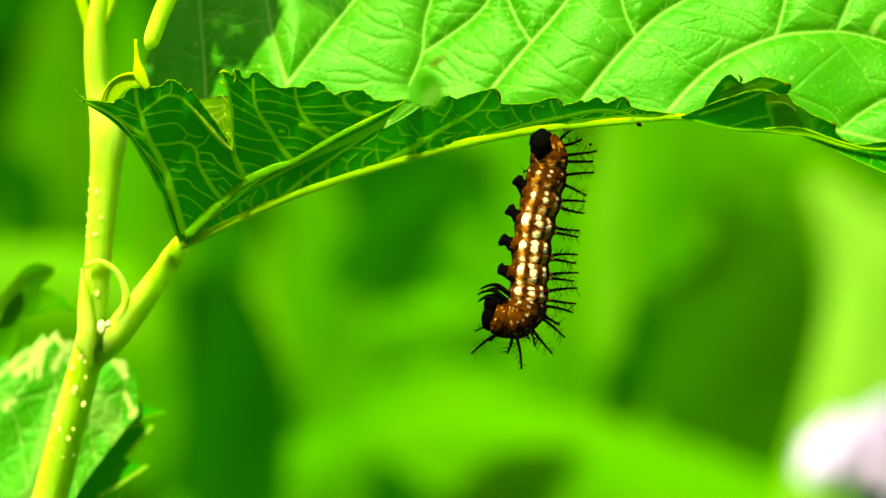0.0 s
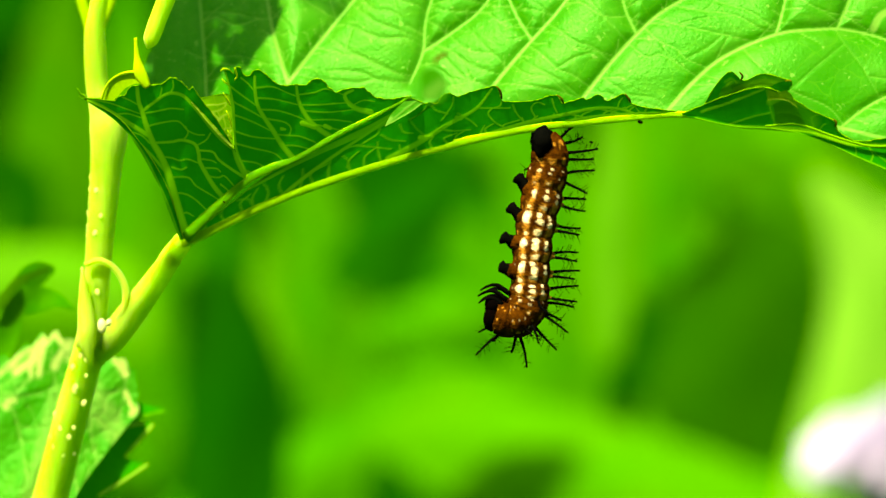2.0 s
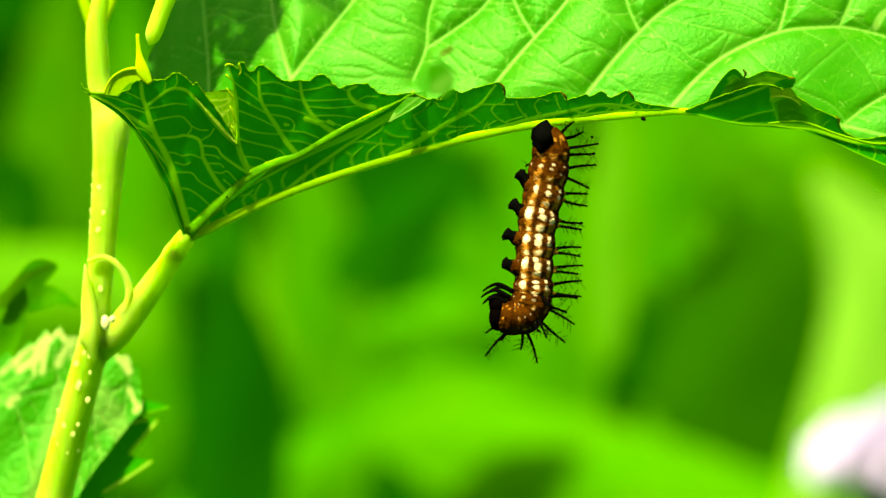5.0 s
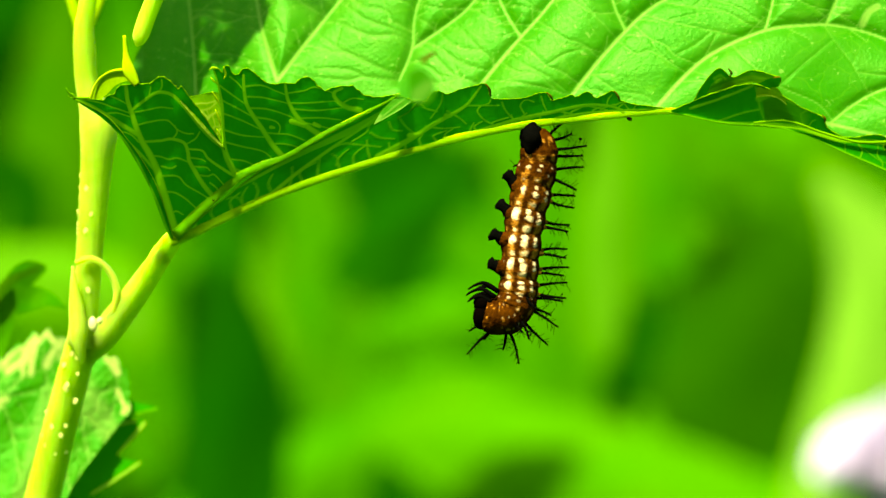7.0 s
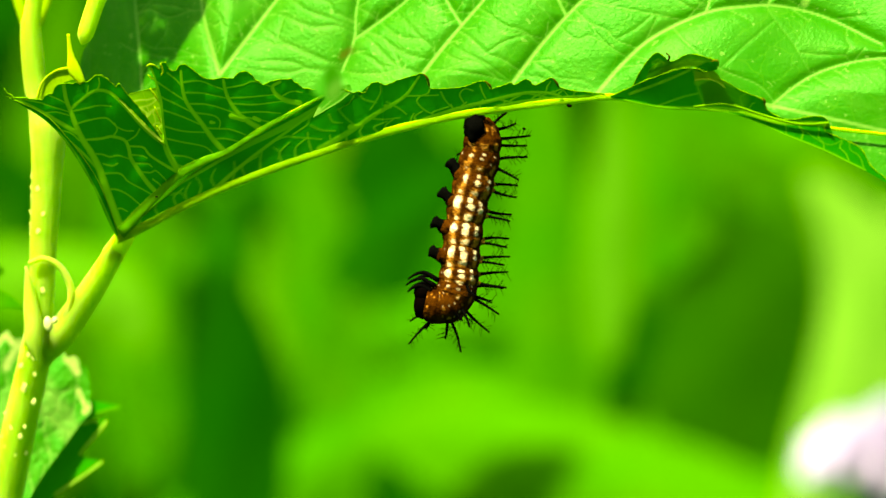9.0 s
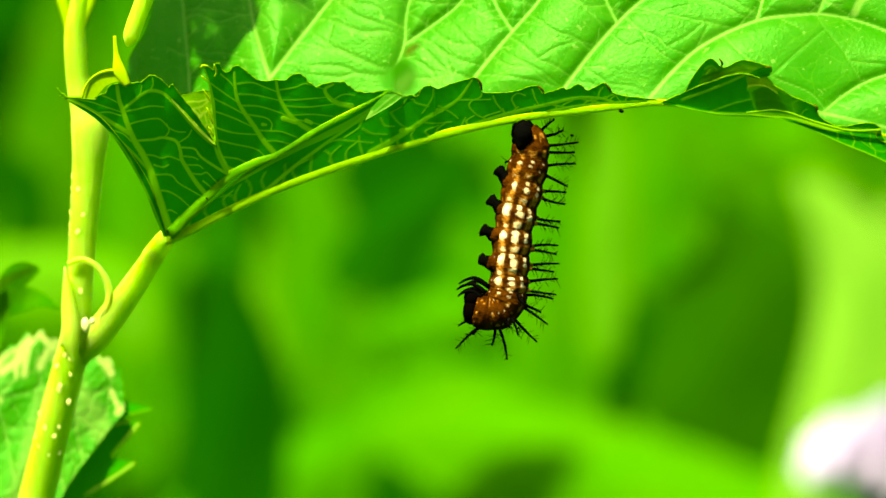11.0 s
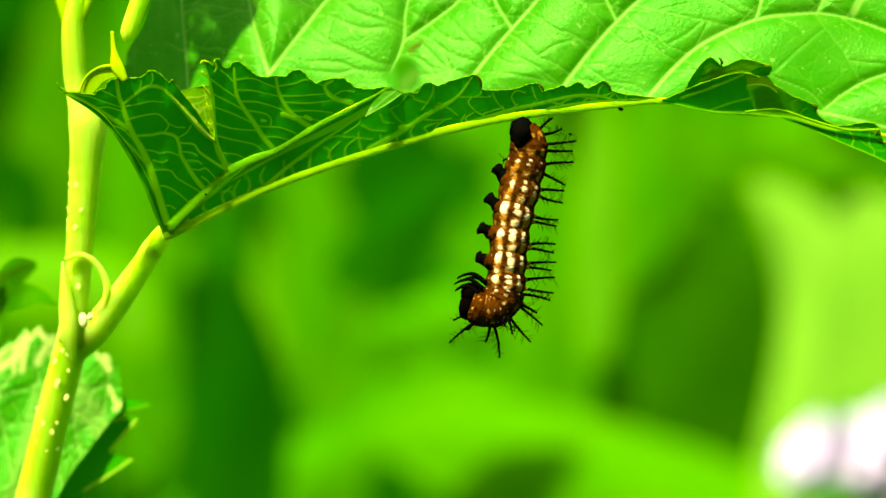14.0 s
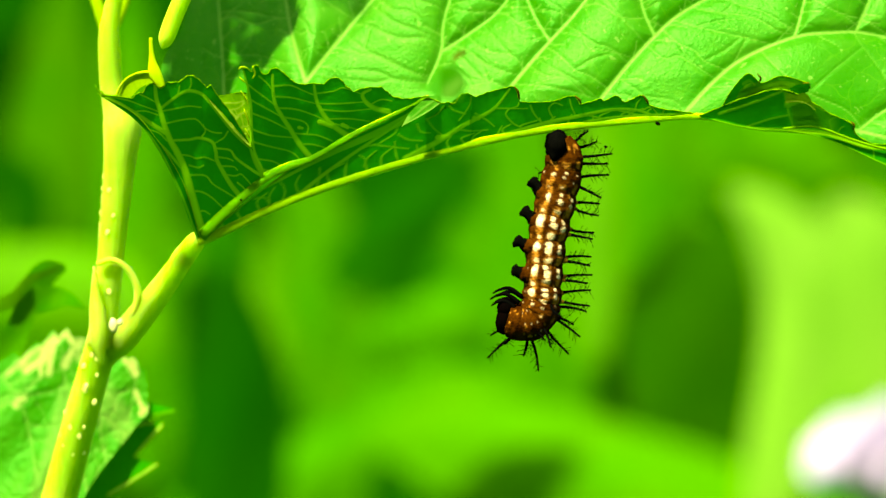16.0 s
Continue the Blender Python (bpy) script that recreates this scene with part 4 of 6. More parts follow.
def plant_():
    root = at(-40, 441, 0.0)
    plant = thing("plant", Vector((root.x, 0, 0)), "yellow-green weed stem with a petiole and a broad folded leaf", "plant")
    # main stem, from the soil past the fork to the top
    bm = bmesh.new()
    n = 60
    p = spline([(-40, 7260, 0.0), (-34, 5000, 0.02), (-20, 3000, 0.028), (5, 1700, 0.026), (48, 1050, 0.022)], n)
    tube(bm, [at(a, b, c) for a, b, c in p], taper(0.0036, 0.0029, n), 16)
    part("stem_base", bm, STEM, plant, "thick yellow-green stem rising from the ground")
    limb([(43, 1060, 0.022), (69, 960, 0.020), (95, 860, 0.018), (119, 765, 0.016), (142, 680, 0.014), (158, 620, 0.0125), (166, 575, 0.0125)], 0.0031, 0.0024, 46, plant, "stem", STEM, "thick yellow-green lower stem", 20)
    line = spline([(158, 620, 2.3), (169, 540, 2.0), (175, 450, 2.15), (183, 360, 2.35), (189, 290, 2.6), (193, 240, 3.05), (190, 215, 2.9), (181, 190, 2.2), (172, 150, 1.85), (169, 100, 1.8), (168, 60, 1.65), (172, 30, 1.45), (177, 0, 1.35), (186, -60, 1.2)], 66)
    bm = bmesh.new()
    tube(bm, [at(a, b, 0.011) for a, b, r in line], [r / 1000 for a, b, r in line], 22)
    part("upper_stem", bm, STEM, plant, "slender upper stem with a swollen node")
    limb([(164, 62, 0.016), (150, 20, 0.022), (130, -40, 0.03)], 0.0011, 0.0008, 10, plant, "stipule", CURLED)
    limb([(180, 45, 0.016), (195, 10, 0.022), (214, -40, 0.03)], 0.0009, 0.0007, 10, plant, "stipule", CURLED)
    # petiole to the large leaf
    line = spline([(136, 690, 0.0145, 1.6), (150, 655, 0.0138, 2.1), (168, 626, 0.013, 2.4), (198, 600, 0.012, 2.45), (240, 548, 0.010, 2.2), (282, 490, 0.006, 1.85), (316, 440, 0.002, 1.5), (330, 422, 0.0005, 1.2)], 40)
    bm = bmesh.new()
    tube(bm, [at(a, b, c) for a, b, c, r in line], [r / 1000 for a, b, c, r in line], 20)
    part("petiole", bm, STEM, plant, "stout yellow-green leaf stalk")
    line = spline([(290, 477, 0.0052, 1.5), (300, 462, 0.0040, 1.74), (312, 446, 0.0026, 1.64), (324, 430, 0.0010, 1.50), (333, 420, 0.0002, 0.9)], 20)
    bm = bmesh.new()
    tube(bm, [at(a, b, c) for a, b, c, r in line], [r / 1000 for a, b, c, r in line], 20)
    part("collar", bm, STEM, plant, "swollen end of the leaf stalk")
    # second leaf stalk behind, going up
    line = spline([(261, 89, 0.2), (265, 80, 0.95), (270, 66, 1.30), (284, 28, 1.36), (296, 0, 1.36), (322, -60, 1.3)], 26)
    bm = bmesh.new()
    tube(bm, [at(a, b, -0.004) for a, b, r in line], [r / 1000 for a, b, r in line], 16)
    part("petiole", bm, STEM, plant, "bright yellow-green leaf stalk")
    limb([(300, 22, -0.004), (305, 5, -0.004), (312, -30, -0.004)], 0.0003, 0.0004, 10, plant, "stipule", EDGE)
    # stipules and bud at the fork
    line = spline([(160, 650, 0.2), (155, 616, 1.2), (154, 585, 1.45), (151, 550, 1.25), (148, 515, 0.75), (145, 476, 0.15)], 24)
    bm = bmesh.new()
    tube(bm, [at(a, b, 0.008) for a, b, r in line], [r / 1000 for a, b, r in line], 14)
    part("stipule", bm, STEM, plant, "pale pointed stipule")
    limb([(206, 574, 0.010), (218, 555, 0.009), (223, 528, 0.008), (216, 498, 0.008), (198, 474, 0.008), (174, 464, 0.008), (150, 472, 0.008)], 0.0007, 0.0004, 28, plant, "stipule", STEM, "thin curved stipule")
    bm = bmesh.new()
    ball(bm, at(180, 580, 0.0065), (0.0007, 0.0006, 0.0012), Euler((0, -0.1, 0)), 14, 10)
    ball(bm, at(192, 574, 0.0068), (0.0005, 0.0005, 0.0006), Euler((0, 0.4, 0)), 12, 8)
    part("bud", bm, BUD, plant, "small whitish bud")
    # pale hairs on the stem
    rnd = random.Random(5)
    bm = bmesh.new()
    for u, v in ((143, 632), (152, 638), (128, 652), (152, 668), (133, 688), (131, 694), (97, 735), (106, 760), (130, 760), (90, 775), (121, 776), (96, 794), (110, 807), (130, 806), (84, 868), (148, 716), (181, 262), (170, 340), (178, 385), (168, 415), (172, 520)):
        off = u - np.interp(v, [240, 600, 740, 880], [190, 163, 126, 90])
        big = rnd.uniform(0.8, 1.3)
        deep = np.interp(v, [440, 615, 860], [0.011, 0.012, 0.018])
        ball(bm, at(u, v, deep - 0.97 * U * math.sqrt(max(0, 30 ** 2 - off ** 2))), (0.00030 * big, 0.00010, 0.00042 * big), Euler((0, rnd.uniform(-0.5, 0.5), 0)), 8, 6)
    for i in range(20):
        v = 235 + i * 11 + rnd.uniform(-5, 5)
        u = np.interp(v, [235, 300, 450], [163, 161, 152])
        ball(bm, at(u + rnd.uniform(-1, 2), v, 0.0105), (0.00012, 0.00014, rnd.uniform(0.0002, 0.0006)), Euler((0, -0.3, 0)), 7, 5)
    part("hairs", bm, HAIR, plant)
    # lower leaf behind the stem: wide blade with a pale toothed margin, one side folded under
    nu, nv = 170, 90
    b = spline([(-140, 960), (-20, 985), (90, 960), (140, 868), (184, 808), (228, 752)], nu)
    t = spline([(-150, 700), (-60, 660), (20, 632), (70, 600), (110, 596), (160, 625), (205, 634), (238, 660), (244, 725)], nu)
    w = np.linspace(0, 1, nu) * 12
    size = 10 + 12 * np.sin(np.floor(w) * 1.9 + 1) ** 2
    t[:, 1] -= size * (np.where(w % 1 < 0.7, (w % 1 / 0.7) ** 0.7, (1 - w % 1) / 0.3) - 0.5)
    f = np.linspace(0, 1, nv)[None, :]
    u, v = b[:, :1] + (t[:, :1] - b[:, :1]) * f, b[:, 1:] + (t[:, 1:] - b[:, 1:]) * f
    low_veins = [[(60, 960), (40, 800), (15, 712), (-30, 660)], [(15, 712), (45, 680), (70, 620)], [(15, 712), (-30, 730), (-90, 740)],
                 [(150, 930), (120, 800), (100, 700), (90, 620)], [(170, 900), (195, 800), (215, 720), (225, 660)], [(180, 860), (160, 760), (175, 680)]]
    lines = [(p, 2.2, 1.4, 0.25) for p in low_veins]
    lines += rungs(low_veins[0], low_veins[3], 7, 9, 61, 1.5, 0.25) + rungs(low_veins[3], low_veins[5], 6, 8, 62, 1.5, 0.22) + rungs(low_veins[5], low_veins[4], 6, 8, 63, 1.5, 0.22) + rungs(low_veins[2], low_veins[1], 4, 8, 64, 1.5, 0.22)
    # of these marks, the 34-wide faint one puts a gloss into the colour
    for points, wide, power in (([(18, 652), (34, 632), (52, 622)], 8, 0.7), ([(58, 640), (78, 606), (98, 594), (112, 612)], 11, 0.9), ([(68, 665), (72, 640), (80, 612)], 6, 0.9), ([(96, 650), (108, 628), (124, 606)], 8, 0.8),
                                ([(120, 640), (124, 618), (134, 604)], 5, 0.6), ([(208, 638), (216, 652), (221, 666)], 11, 0.9), ([(28, 660), (52, 644), (62, 618), (80, 600)], 8, 0.9), ([(54, 648), (54, 672)], 5, 0.9), ([(222, 698), (230, 718), (240, 734)], 5, 0.9), ([(232, 735), (246, 722)], 6, 0.9),
                                ([(-6, 668), (8, 655), (20, 640)], 6, 0.6), ([(10, 722), (16, 712), (26, 712)], 7, 0.8), ([(150, 700), (185, 740), (205, 770)], 34, 0.22), ([(60, 880), (80, 800), (100, 700)], 26, 0.2)):
        lines.append((points, wide, wide * 0.6, power))
    strength, near = vein_field(u, v, lines)
    ragged = np.array([noise.noise(Vector((a / 9, c / 9, 0))) for a, c in zip(u.ravel(), v.ravel())]).reshape(u.shape)
    strength = np.clip(strength * (1 + 0.7 * ragged), 0, 1)
    y = 0.027 + 0.45 * U * (900 - v) + 0.0005 * np.sin(u / 23 + v / 31) - 0.0002 * (1 - np.exp(-(near / 16) ** 2)) + 0.0002 * ragged
    lower = surface("leaf", u, v, y, LOWER, plant, "bright green toothed lower leaf with a bleached edge", strength)
    bottom = [(100, 935), (125, 885), (150, 845), (172, 815), (190, 795), (202, 780), (212, 765), (220, 750), (226, 738), (230, 728), (232, 718), (232, 704)]
    top = [(140, 905), (182, 879), (225, 852), (262, 826), (236, 820), (222, 812), (246, 786), (272, 752), (240, 753), (254, 740), (294, 729), (240, 716)]
    b, t = spline(bottom, 120), spline(top, 120)
    f = np.linspace(0, 1, 24)[None, :]
    u, v = b[:, :1] + (t[:, :1] - b[:, :1]) * f, b[:, 1:] + (t[:, 1:] - b[:, 1:]) * f
    strength = vein_field(u, v, [([(176, 879), (224, 849), (260, 825)], 3, 2.6, 0.8), ([(223, 810), (245, 783), (269, 755)], 3.4, 3, 0.85), ([(226, 757), (240, 753), (254, 752)], 2.6, 2.4, 0.7),
                                 ([(254, 738), (270, 734), (292, 729)], 1.6, 1.6, 0.3)])[0]
    surface("folded_edge", u, v, 0.0345 + 0.12 * U * (800 - v) + 0.2 * U * (u - 215), TOOTHED, lower, "dark green folded toothed edge with pale margins", strength)
    # small leaf curled up behind, out of the sharp range
    fan(plant, [(-70, 670), (-12, 590), (14, 525), (32, 484), (62, 466), (94, 472)], [(-20, 720), (22, 625), (42, 565), (56, 525), (78, 503), (98, 482)], lambda u, v: 0.042, 30, 8, 0, 0, DARK, "leaf", "small dark green curled leaf")
    fan(plant, [(40, 510), (75, 510), (105, 522), (132, 548)], [(45, 560), (78, 552), (100, 545), (132, 552)], lambda u, v: 0.038, 24, 8, 0, 0, DARK, "leaf", "small dark green curled leaf")
    fan(plant, [(-40, 540), (0, 522), (30, 492), (88, 476)], [(-40, 560), (5, 548), (35, 510), (90, 480)], lambda u, v: 0.041, 24, 6, 0, 0, YOUNG, "leaf", "small green curled leaf")
    # yellowish curl of the lobe beside the stem
    fan(plant, [(196, 184), (210, 172), (224, 158), (244, 151), (260, 157)], [(180, 182), (194, 150), (218, 133), (244, 130), (264, 156)], lambda u, v: -0.004 - 0.0001 * (u - 180), 30, 10, 0, 0, CURLED, "leaf_curl", "thin yellow-green curled leaf edge")
    line = spline([(262, 158, 0.5), (255, 146, 0.8), (247, 130, 0.95), (243, 108, 0.5), (241, 88, 0.3), (240, 70, 0.25)], 20)
    bm = bmesh.new()
    tube(bm, [at(a, b, -0.0125) for a, b, r in line], [r / 1000 for a, b, r in line], 12, 0.5)
    part("spur", bm, EDGE, plant, "pale yellow spur of the curled edge")
    limb([(178, 184, -0.0046), (186, 160, -0.005), (200, 143, -0.006), (220, 133, -0.008), (242, 132, -0.0105), (256, 146, -0.012)], 0.0002, 0.0003, 24, plant, "curl_rim", EDGE)
    # unseen leaflets above, added to cast the broken shade on the large leaf's base
    bm = bmesh.new()
    c = at(330, 60, 0.016) + SUN * 0.066
    stalk = spline([tuple(at(190, -40, 0.001)), tuple(at(150, -300, -0.002)), tuple(c)], 14)
    tube(bm, stalk, taper(0.0016, 0.0006, 14), 8)
    part("shade_shoot", bm, STEM, plant)
    rnd = random.Random(31)
    shade_sprays = [(270, 120, -2.3, 9, 4.2), (300, 60, 2.6, 10, 4.2), (310, 165, -1.9, 10, 4.2), (310, -20, 2.0, 10, 4.4), (335, 120, -1.2, 9, 3.6), (335, 30, 1.2, 9, 3.4), (275, 190, -2.0, 9, 4.0), (338, 190, -1.5, 9, 3.2), (335, -60, 1.4, 9, 4.0)]
    shade_sprays += [(rnd.uniform(358, 486), -70 + 5 * i, rnd.uniform(-1.2, 1.2), rnd.uniform(3.2, 5.2), rnd.uniform(1.0, 1.7)) for i in range(48)]
    shade_sprays += [(rnd.uniform(424, 488), 15 + 7 * i, rnd.uniform(-1.2, 1.2), rnd.uniform(3.4, 5.2), rnd.uniform(1.3, 2.0)) for i in range(19)]
    shade_sprays = [(*row, 0.06) for row in shade_sprays]
    # higher ones, added out of view to dim the leaf's next field softly
    shade_sprays += [(512 + 22 * i, 20 + 46 * j + 12 * i, 0.9 + 0.3 * j, 5.0, 1.0, 0.15) for i in range(4) for j in range(-1, 3)]
    for tu, tv, turn, long, wide, up in shade_sprays:
        centre = at(tu, tv, 0.0005 + (mid_v(tu) - tv) * U * 0.42 + 0.004 * min(1, max(0, (400 - tu) / 130)) ** 2) + SUN * up
        bm = bmesh.new()
        grid = []
        spin = Matrix.Rotation(turn, 3, "Z")
        for i in range(12):
            f = i / 11
            half = wide / 1000 * math.sin(math.pi * (0.05 + 0.93 * f) ** 0.8) ** 0.8
            row = [spin @ Vector((long / 1000 * (f - 0.5), q * half, 0)) for q in np.linspace(-1, 1, 7)]
            grid.append([centre + Vector((p.x, 0.35 * p.y, p.y + 0.0006 * f)) for p in row])
        sheet(bm, grid)
        foot = grid[0][3]
        tube(bm, spline([tuple(c), tuple((c + foot) / 2 + Vector((0, 0, 0.001))), tuple(foot)], 6), taper(0.0002, 0.00012, 6), 5)
        part("shade_leaflet", bm, THIN, plant, "green leaf blade out of view, added to cast shade on the large leaf")
    return plant


# ---- the caterpillar ----
GRIP = at(965, 232, -0.009)
NECK = at(932, 545, -0.009)
CY = -0.0078


def spine(bm, a, b, r=0.00028, seed=0, hairs=9):
    """A stiff black bristle with fine side hairs."""
    rnd = random.Random(seed)
    n = 7
    d = b - a
    bow = Vector((rnd.uniform(-1, 1), rnd.uniform(-1, 1), rnd.uniform(-1, 1))) * d.length * 0.05
    p = [a + d * (i / (n - 1)) + bow * math.sin(math.pi * i / (n - 1)) for i in range(n)]
    tube(bm, p, taper(r, r * 0.5, n), 6)
    for i in range(hairs):
        s = 0.25 + 0.72 * i / hairs
        q = a + d * s + bow * math.sin(math.pi * s)
        out = Vector((rnd.uniform(-1, 1), rnd.uniform(-1, 1), rnd.uniform(-1, 1)))
        out = (out - d * out.dot(d) / d.length_squared).normalized() + d.normalized() * 0.5
        tube(bm, [q, q + out * 0.0012 * rnd.uniform(0.6, 1.3)], [0.000065, 0.000035], 4)


AXIS = spline([(970, 234), (972, 268), (969, 303), (957, 355), (946, 405), (940, 450), (936, 495), (934, 530), (925, 556), (900, 567), (874, 558)], 240)
AXLEN = np.concatenate([[0], np.cumsum(np.hypot(*np.diff(AXIS, axis=0).T))])


def axis(s):
    """Place and direction on the body's middle line, s drawing units from the tail."""
    u, v = np.interp(s, AXLEN, AXIS[:, 0]), np.interp(s, AXLEN, AXIS[:, 1])
    a = np.interp(s + 2, AXLEN, AXIS[:, 0]) - np.interp(s - 2, AXLEN, AXIS[:, 0])
    b = np.interp(s + 2, AXLEN, AXIS[:, 1]) - np.interp(s - 2, AXLEN, AXIS[:, 1])
    h = math.hypot(a, b) or 1
    return u, v, a / h, b / h


def skin(s, angle, radius):
    """A place on the body: angle 0 faces the viewer, +90 degrees the back."""
    u, v, a, b = axis(s)
    back = radius * math.sin(angle)
    # the back lies to the left of the direction of travel (b, -a)
    return at(u + b * back, v - a * back, CY - radius * U * math.cos(angle))


SEGMENTS = [(4, 30, 13, 32), (30, 62, 32, 35), (62, 104, 35, 36), (104, 148, 36, 36), (148, 192, 36, 35), (192, 236, 35, 35),
            (236, 274, 35, 35), (274, 306, 35, 35), (298, 330, 35, 37), (330, 356, 37, 35), (356, 384, 35, 28)]


def caterpillar():
    body = thing("caterpillar", GRIP, "brown spiny caterpillar with cream and amber spots hanging from the midrib", "caterpillar")
    front = None
    for k, (s0, s1, r0, r1) in enumerate(SEGMENTS):
        m, sides = 22, 72
        length, r = s1 - s0, (r0 + r1) / 2
        # spots shrink and fade towards both ends: the body's shade put into them
        big = (0, 0.12, 0.4, 0.7, 0.92, 1.0, 0.95, 0.75, 0.36, 0.26, 0)[k]
        gold = (0.5, 0.7, 0.75, 0.95, 1.05, 1.1, 1.05, 0.95, 0.40, 0.32, 0.28)[k]
        rnd = random.Random(k * 7 + 3)
        wobble = lambda q: q * rnd.uniform(0.85, 1.15)
        pale = [(f + rnd.uniform(-0.05, 0.05), a + rnd.uniform(-6, 6), wobble(w * big), wobble(h * big)) for f, a, w, h in
                ((0.30, -28, 8, 10), (0.14, 10, 6.5, 4.2), (0.42, 10, 7.5, 6), (0.80, 11, 8.5, 5), (0.20, 46, 5, 4.2), (0.48, 45, 5, 4.6), (0.25, -60, 4, 5), (0.86, -30, 5, 4)) if big]
        amber = [(f, a + rnd.uniform(-4, 4), wobble(w * gold), wobble(h * gold)) for f, a, w, h in
                 ((0.70, -34, 9, 7), (0.92, -24, 8, 5), (0.80, 12, 13, 8), (0.74, 52, 9, 9), (0.95, -48, 9, 5), (0.98, 34, 7, 4), (0.05, 30, 5, 4), (0.5, -28, 7, 6), (0.05, -20, 6, 4)) if gold]
        dots = [(0.66, 2, 2.2, 2.2), (0.62, -38, 2.5, 2)] if 2 < k < 8 else []
        points, fields = [], {"pale": [], "amber": []}
        for i in range(m):
            f = i / (m - 1)
            for j in range(sides):
                a = 2 * math.pi * j / sides
                deg = math.degrees(a) - (360 if a > math.pi else 0)
                ragged = 0.55 * noise.noise(Vector((k * 3 + f * 4, math.cos(a) * 4, math.sin(a) * 4))) + 0.2 * noise.noise(Vector((k * 5 + f * 11, math.cos(a) * 12, math.sin(a) * 12)))
                value = {}
                for name, marks in (("pale", pale), ("amber", amber), ("dot", dots)):
                    d = min((math.hypot((f - g) * length / h, (deg - b) * math.pi / 180 * r / w) for g, b, w, h in marks), default=9)
                    value[name] = min(1, max(0, (1.2 + ragged - d) * 2.6))
                band = min(min(1, max(0, abs(deg - c + 5 * ragged) / w - 0.45)) for c, w in ((-10, 8), (28, 8), (-50, 9), (70, 11)))
                for name in fields:
                    fields[name].append(value[name] * (1 - value["dot"]) * band * (min(1, 1.25 * big) if name == "pale" else min(1, 8 * min(f, 1 - f) + 0.6)))
                rr = (r0 + (r1 - r0) * f) * (0.915 + 0.115 * math.sin(math.pi * min(1, f * 1.02)) ** 0.8 - 0.02 * math.sin(3 * math.pi * f) ** 2) + 0.7 * value["pale"] + 1.6 * ragged
                points.append(skin(s0 + length * f, a, rr))
        thorax = k >= 8
        owner = front if thorax and front else body
        shift = origin(owner)
        quads = [(i * sides + j, i * sides + (j + 1) % sides, (i + 1) * sides + (j + 1) % sides, (i + 1) * sides + j) for i in range(m - 1) for j in range(sides)]
        mesh = bpy.data.meshes.new("segment")
        mesh.from_pydata([tuple(p - shift) for p in points], [], quads + ([tuple(range(sides))[::-1]] if k in (0, 8) else []) + ([tuple((m - 1) * sides + j for j in range(sides))] if k in (7, 10) else []))
        for name, values in fields.items():
            mesh.attributes.new(name, "FLOAT", "POINT").data.foreach_set("value", values)
        mesh.materials.append(SKIN)
        mesh.polygons.foreach_set("use_smooth", [True] * len(mesh.polygons))
        ob = new("thorax" if k == 8 else "segment", mesh)
        ob.parent = owner
        if k == 8:
            front = tagged(ob, "dark brown front of the body, curled")
            front_shift(front, body)
    bristles(body, front)
    bm = bmesh.new()
    tube(bm, [at(1041, 270, CY - 12 * U), at(1043, 263, CY - 12 * U), at(1045, 257, CY - 12 * U)], [0.00005] * 3, 5)
    ball(bm, at(1045, 256, CY - 12 * U), (3.6 * U, 2.6 * U, 2.2 * U), Euler((0, 0.3, 0)), 10, 7)
    part("dropping", bm, BLACK, body, "tiny black speck caught on a bristle")
    # hind claspers on the midrib
    bm = bmesh.new()
    ball(bm, at(959, 257, CY - 0.0016), (19 * U, 25 * U, 25 * U), Euler((0, 0.2, 0)), 20, 14)
    ball(bm, at(952, 246, CY + 0.0012), (13 * U, 16 * U, 17 * U), None, 16, 10)
    ball(bm, at(962, 240, CY), (18 * U, 21 * U, 12 * U), None, 18, 10)
    for v in bm.verts:
        v.co += Vector((1, 0.5, 1)) * 0.00060 * noise.noise(v.co * 750)
    part("hind_clasper", bm, BLACK, body, "black clasper gripping the midrib")
    for u, v, tu, tv in ((938, 344, 915, 318), (928, 392, 901, 371), (917, 436, 889, 424), (909, 485, 884, 476)):
        for dy in (-0.0011, 0.0012):
            du, dv = tu - u, tv - v
            bm = bmesh.new()
            tube(bm, [at(u - du * 0.4, v - dv * 0.4, CY + dy), at(u, v, CY + dy), at(u + du * 0.4, v + dv * 0.4, CY + dy), at(u + du * 0.55, v + dv * 0.55, CY + dy)], [15 * U, 14.5 * U, 12 * U, 8 * U], 16)
            base = part("proleg", bm, SKIN, body, "short brown leg with a black foot")
            bm = bmesh.new()
            tube(bm, [at(u + du * f, v + dv * f, CY + dy) for f in (-0.35, 0.05, 0.4, 0.75, 1.0, 1.12)], [12 * U, 14 * U, 11 * U, 8.5 * U, 10.5 * U, 6 * U], 16)
            for vert in bm.verts:
                vert.co += Vector((1, 0.5, 1)) * 0.00028 * noise.noise(vert.co * 1300)
            part("foot", bm, BLACK, base, "black foot")
    # head and true legs
    bm = bmesh.new()
    ball(bm, at(868, 560, CY), (15 * U, 19 * U, 25 * U), Euler((0, 0.2, 0)), 20, 14)
    ball(bm, at(872, 540, CY - 0.0002), (16 * U, 17 * U, 17 * U), None, 16, 12)
    for v in bm.verts:
        v.co += Vector((1, 0.4, 1)) * 0.00022 * noise.noise(v.co * 1400)
    head = part("head", bm, HEAD, front, "glossy black and dark red head")
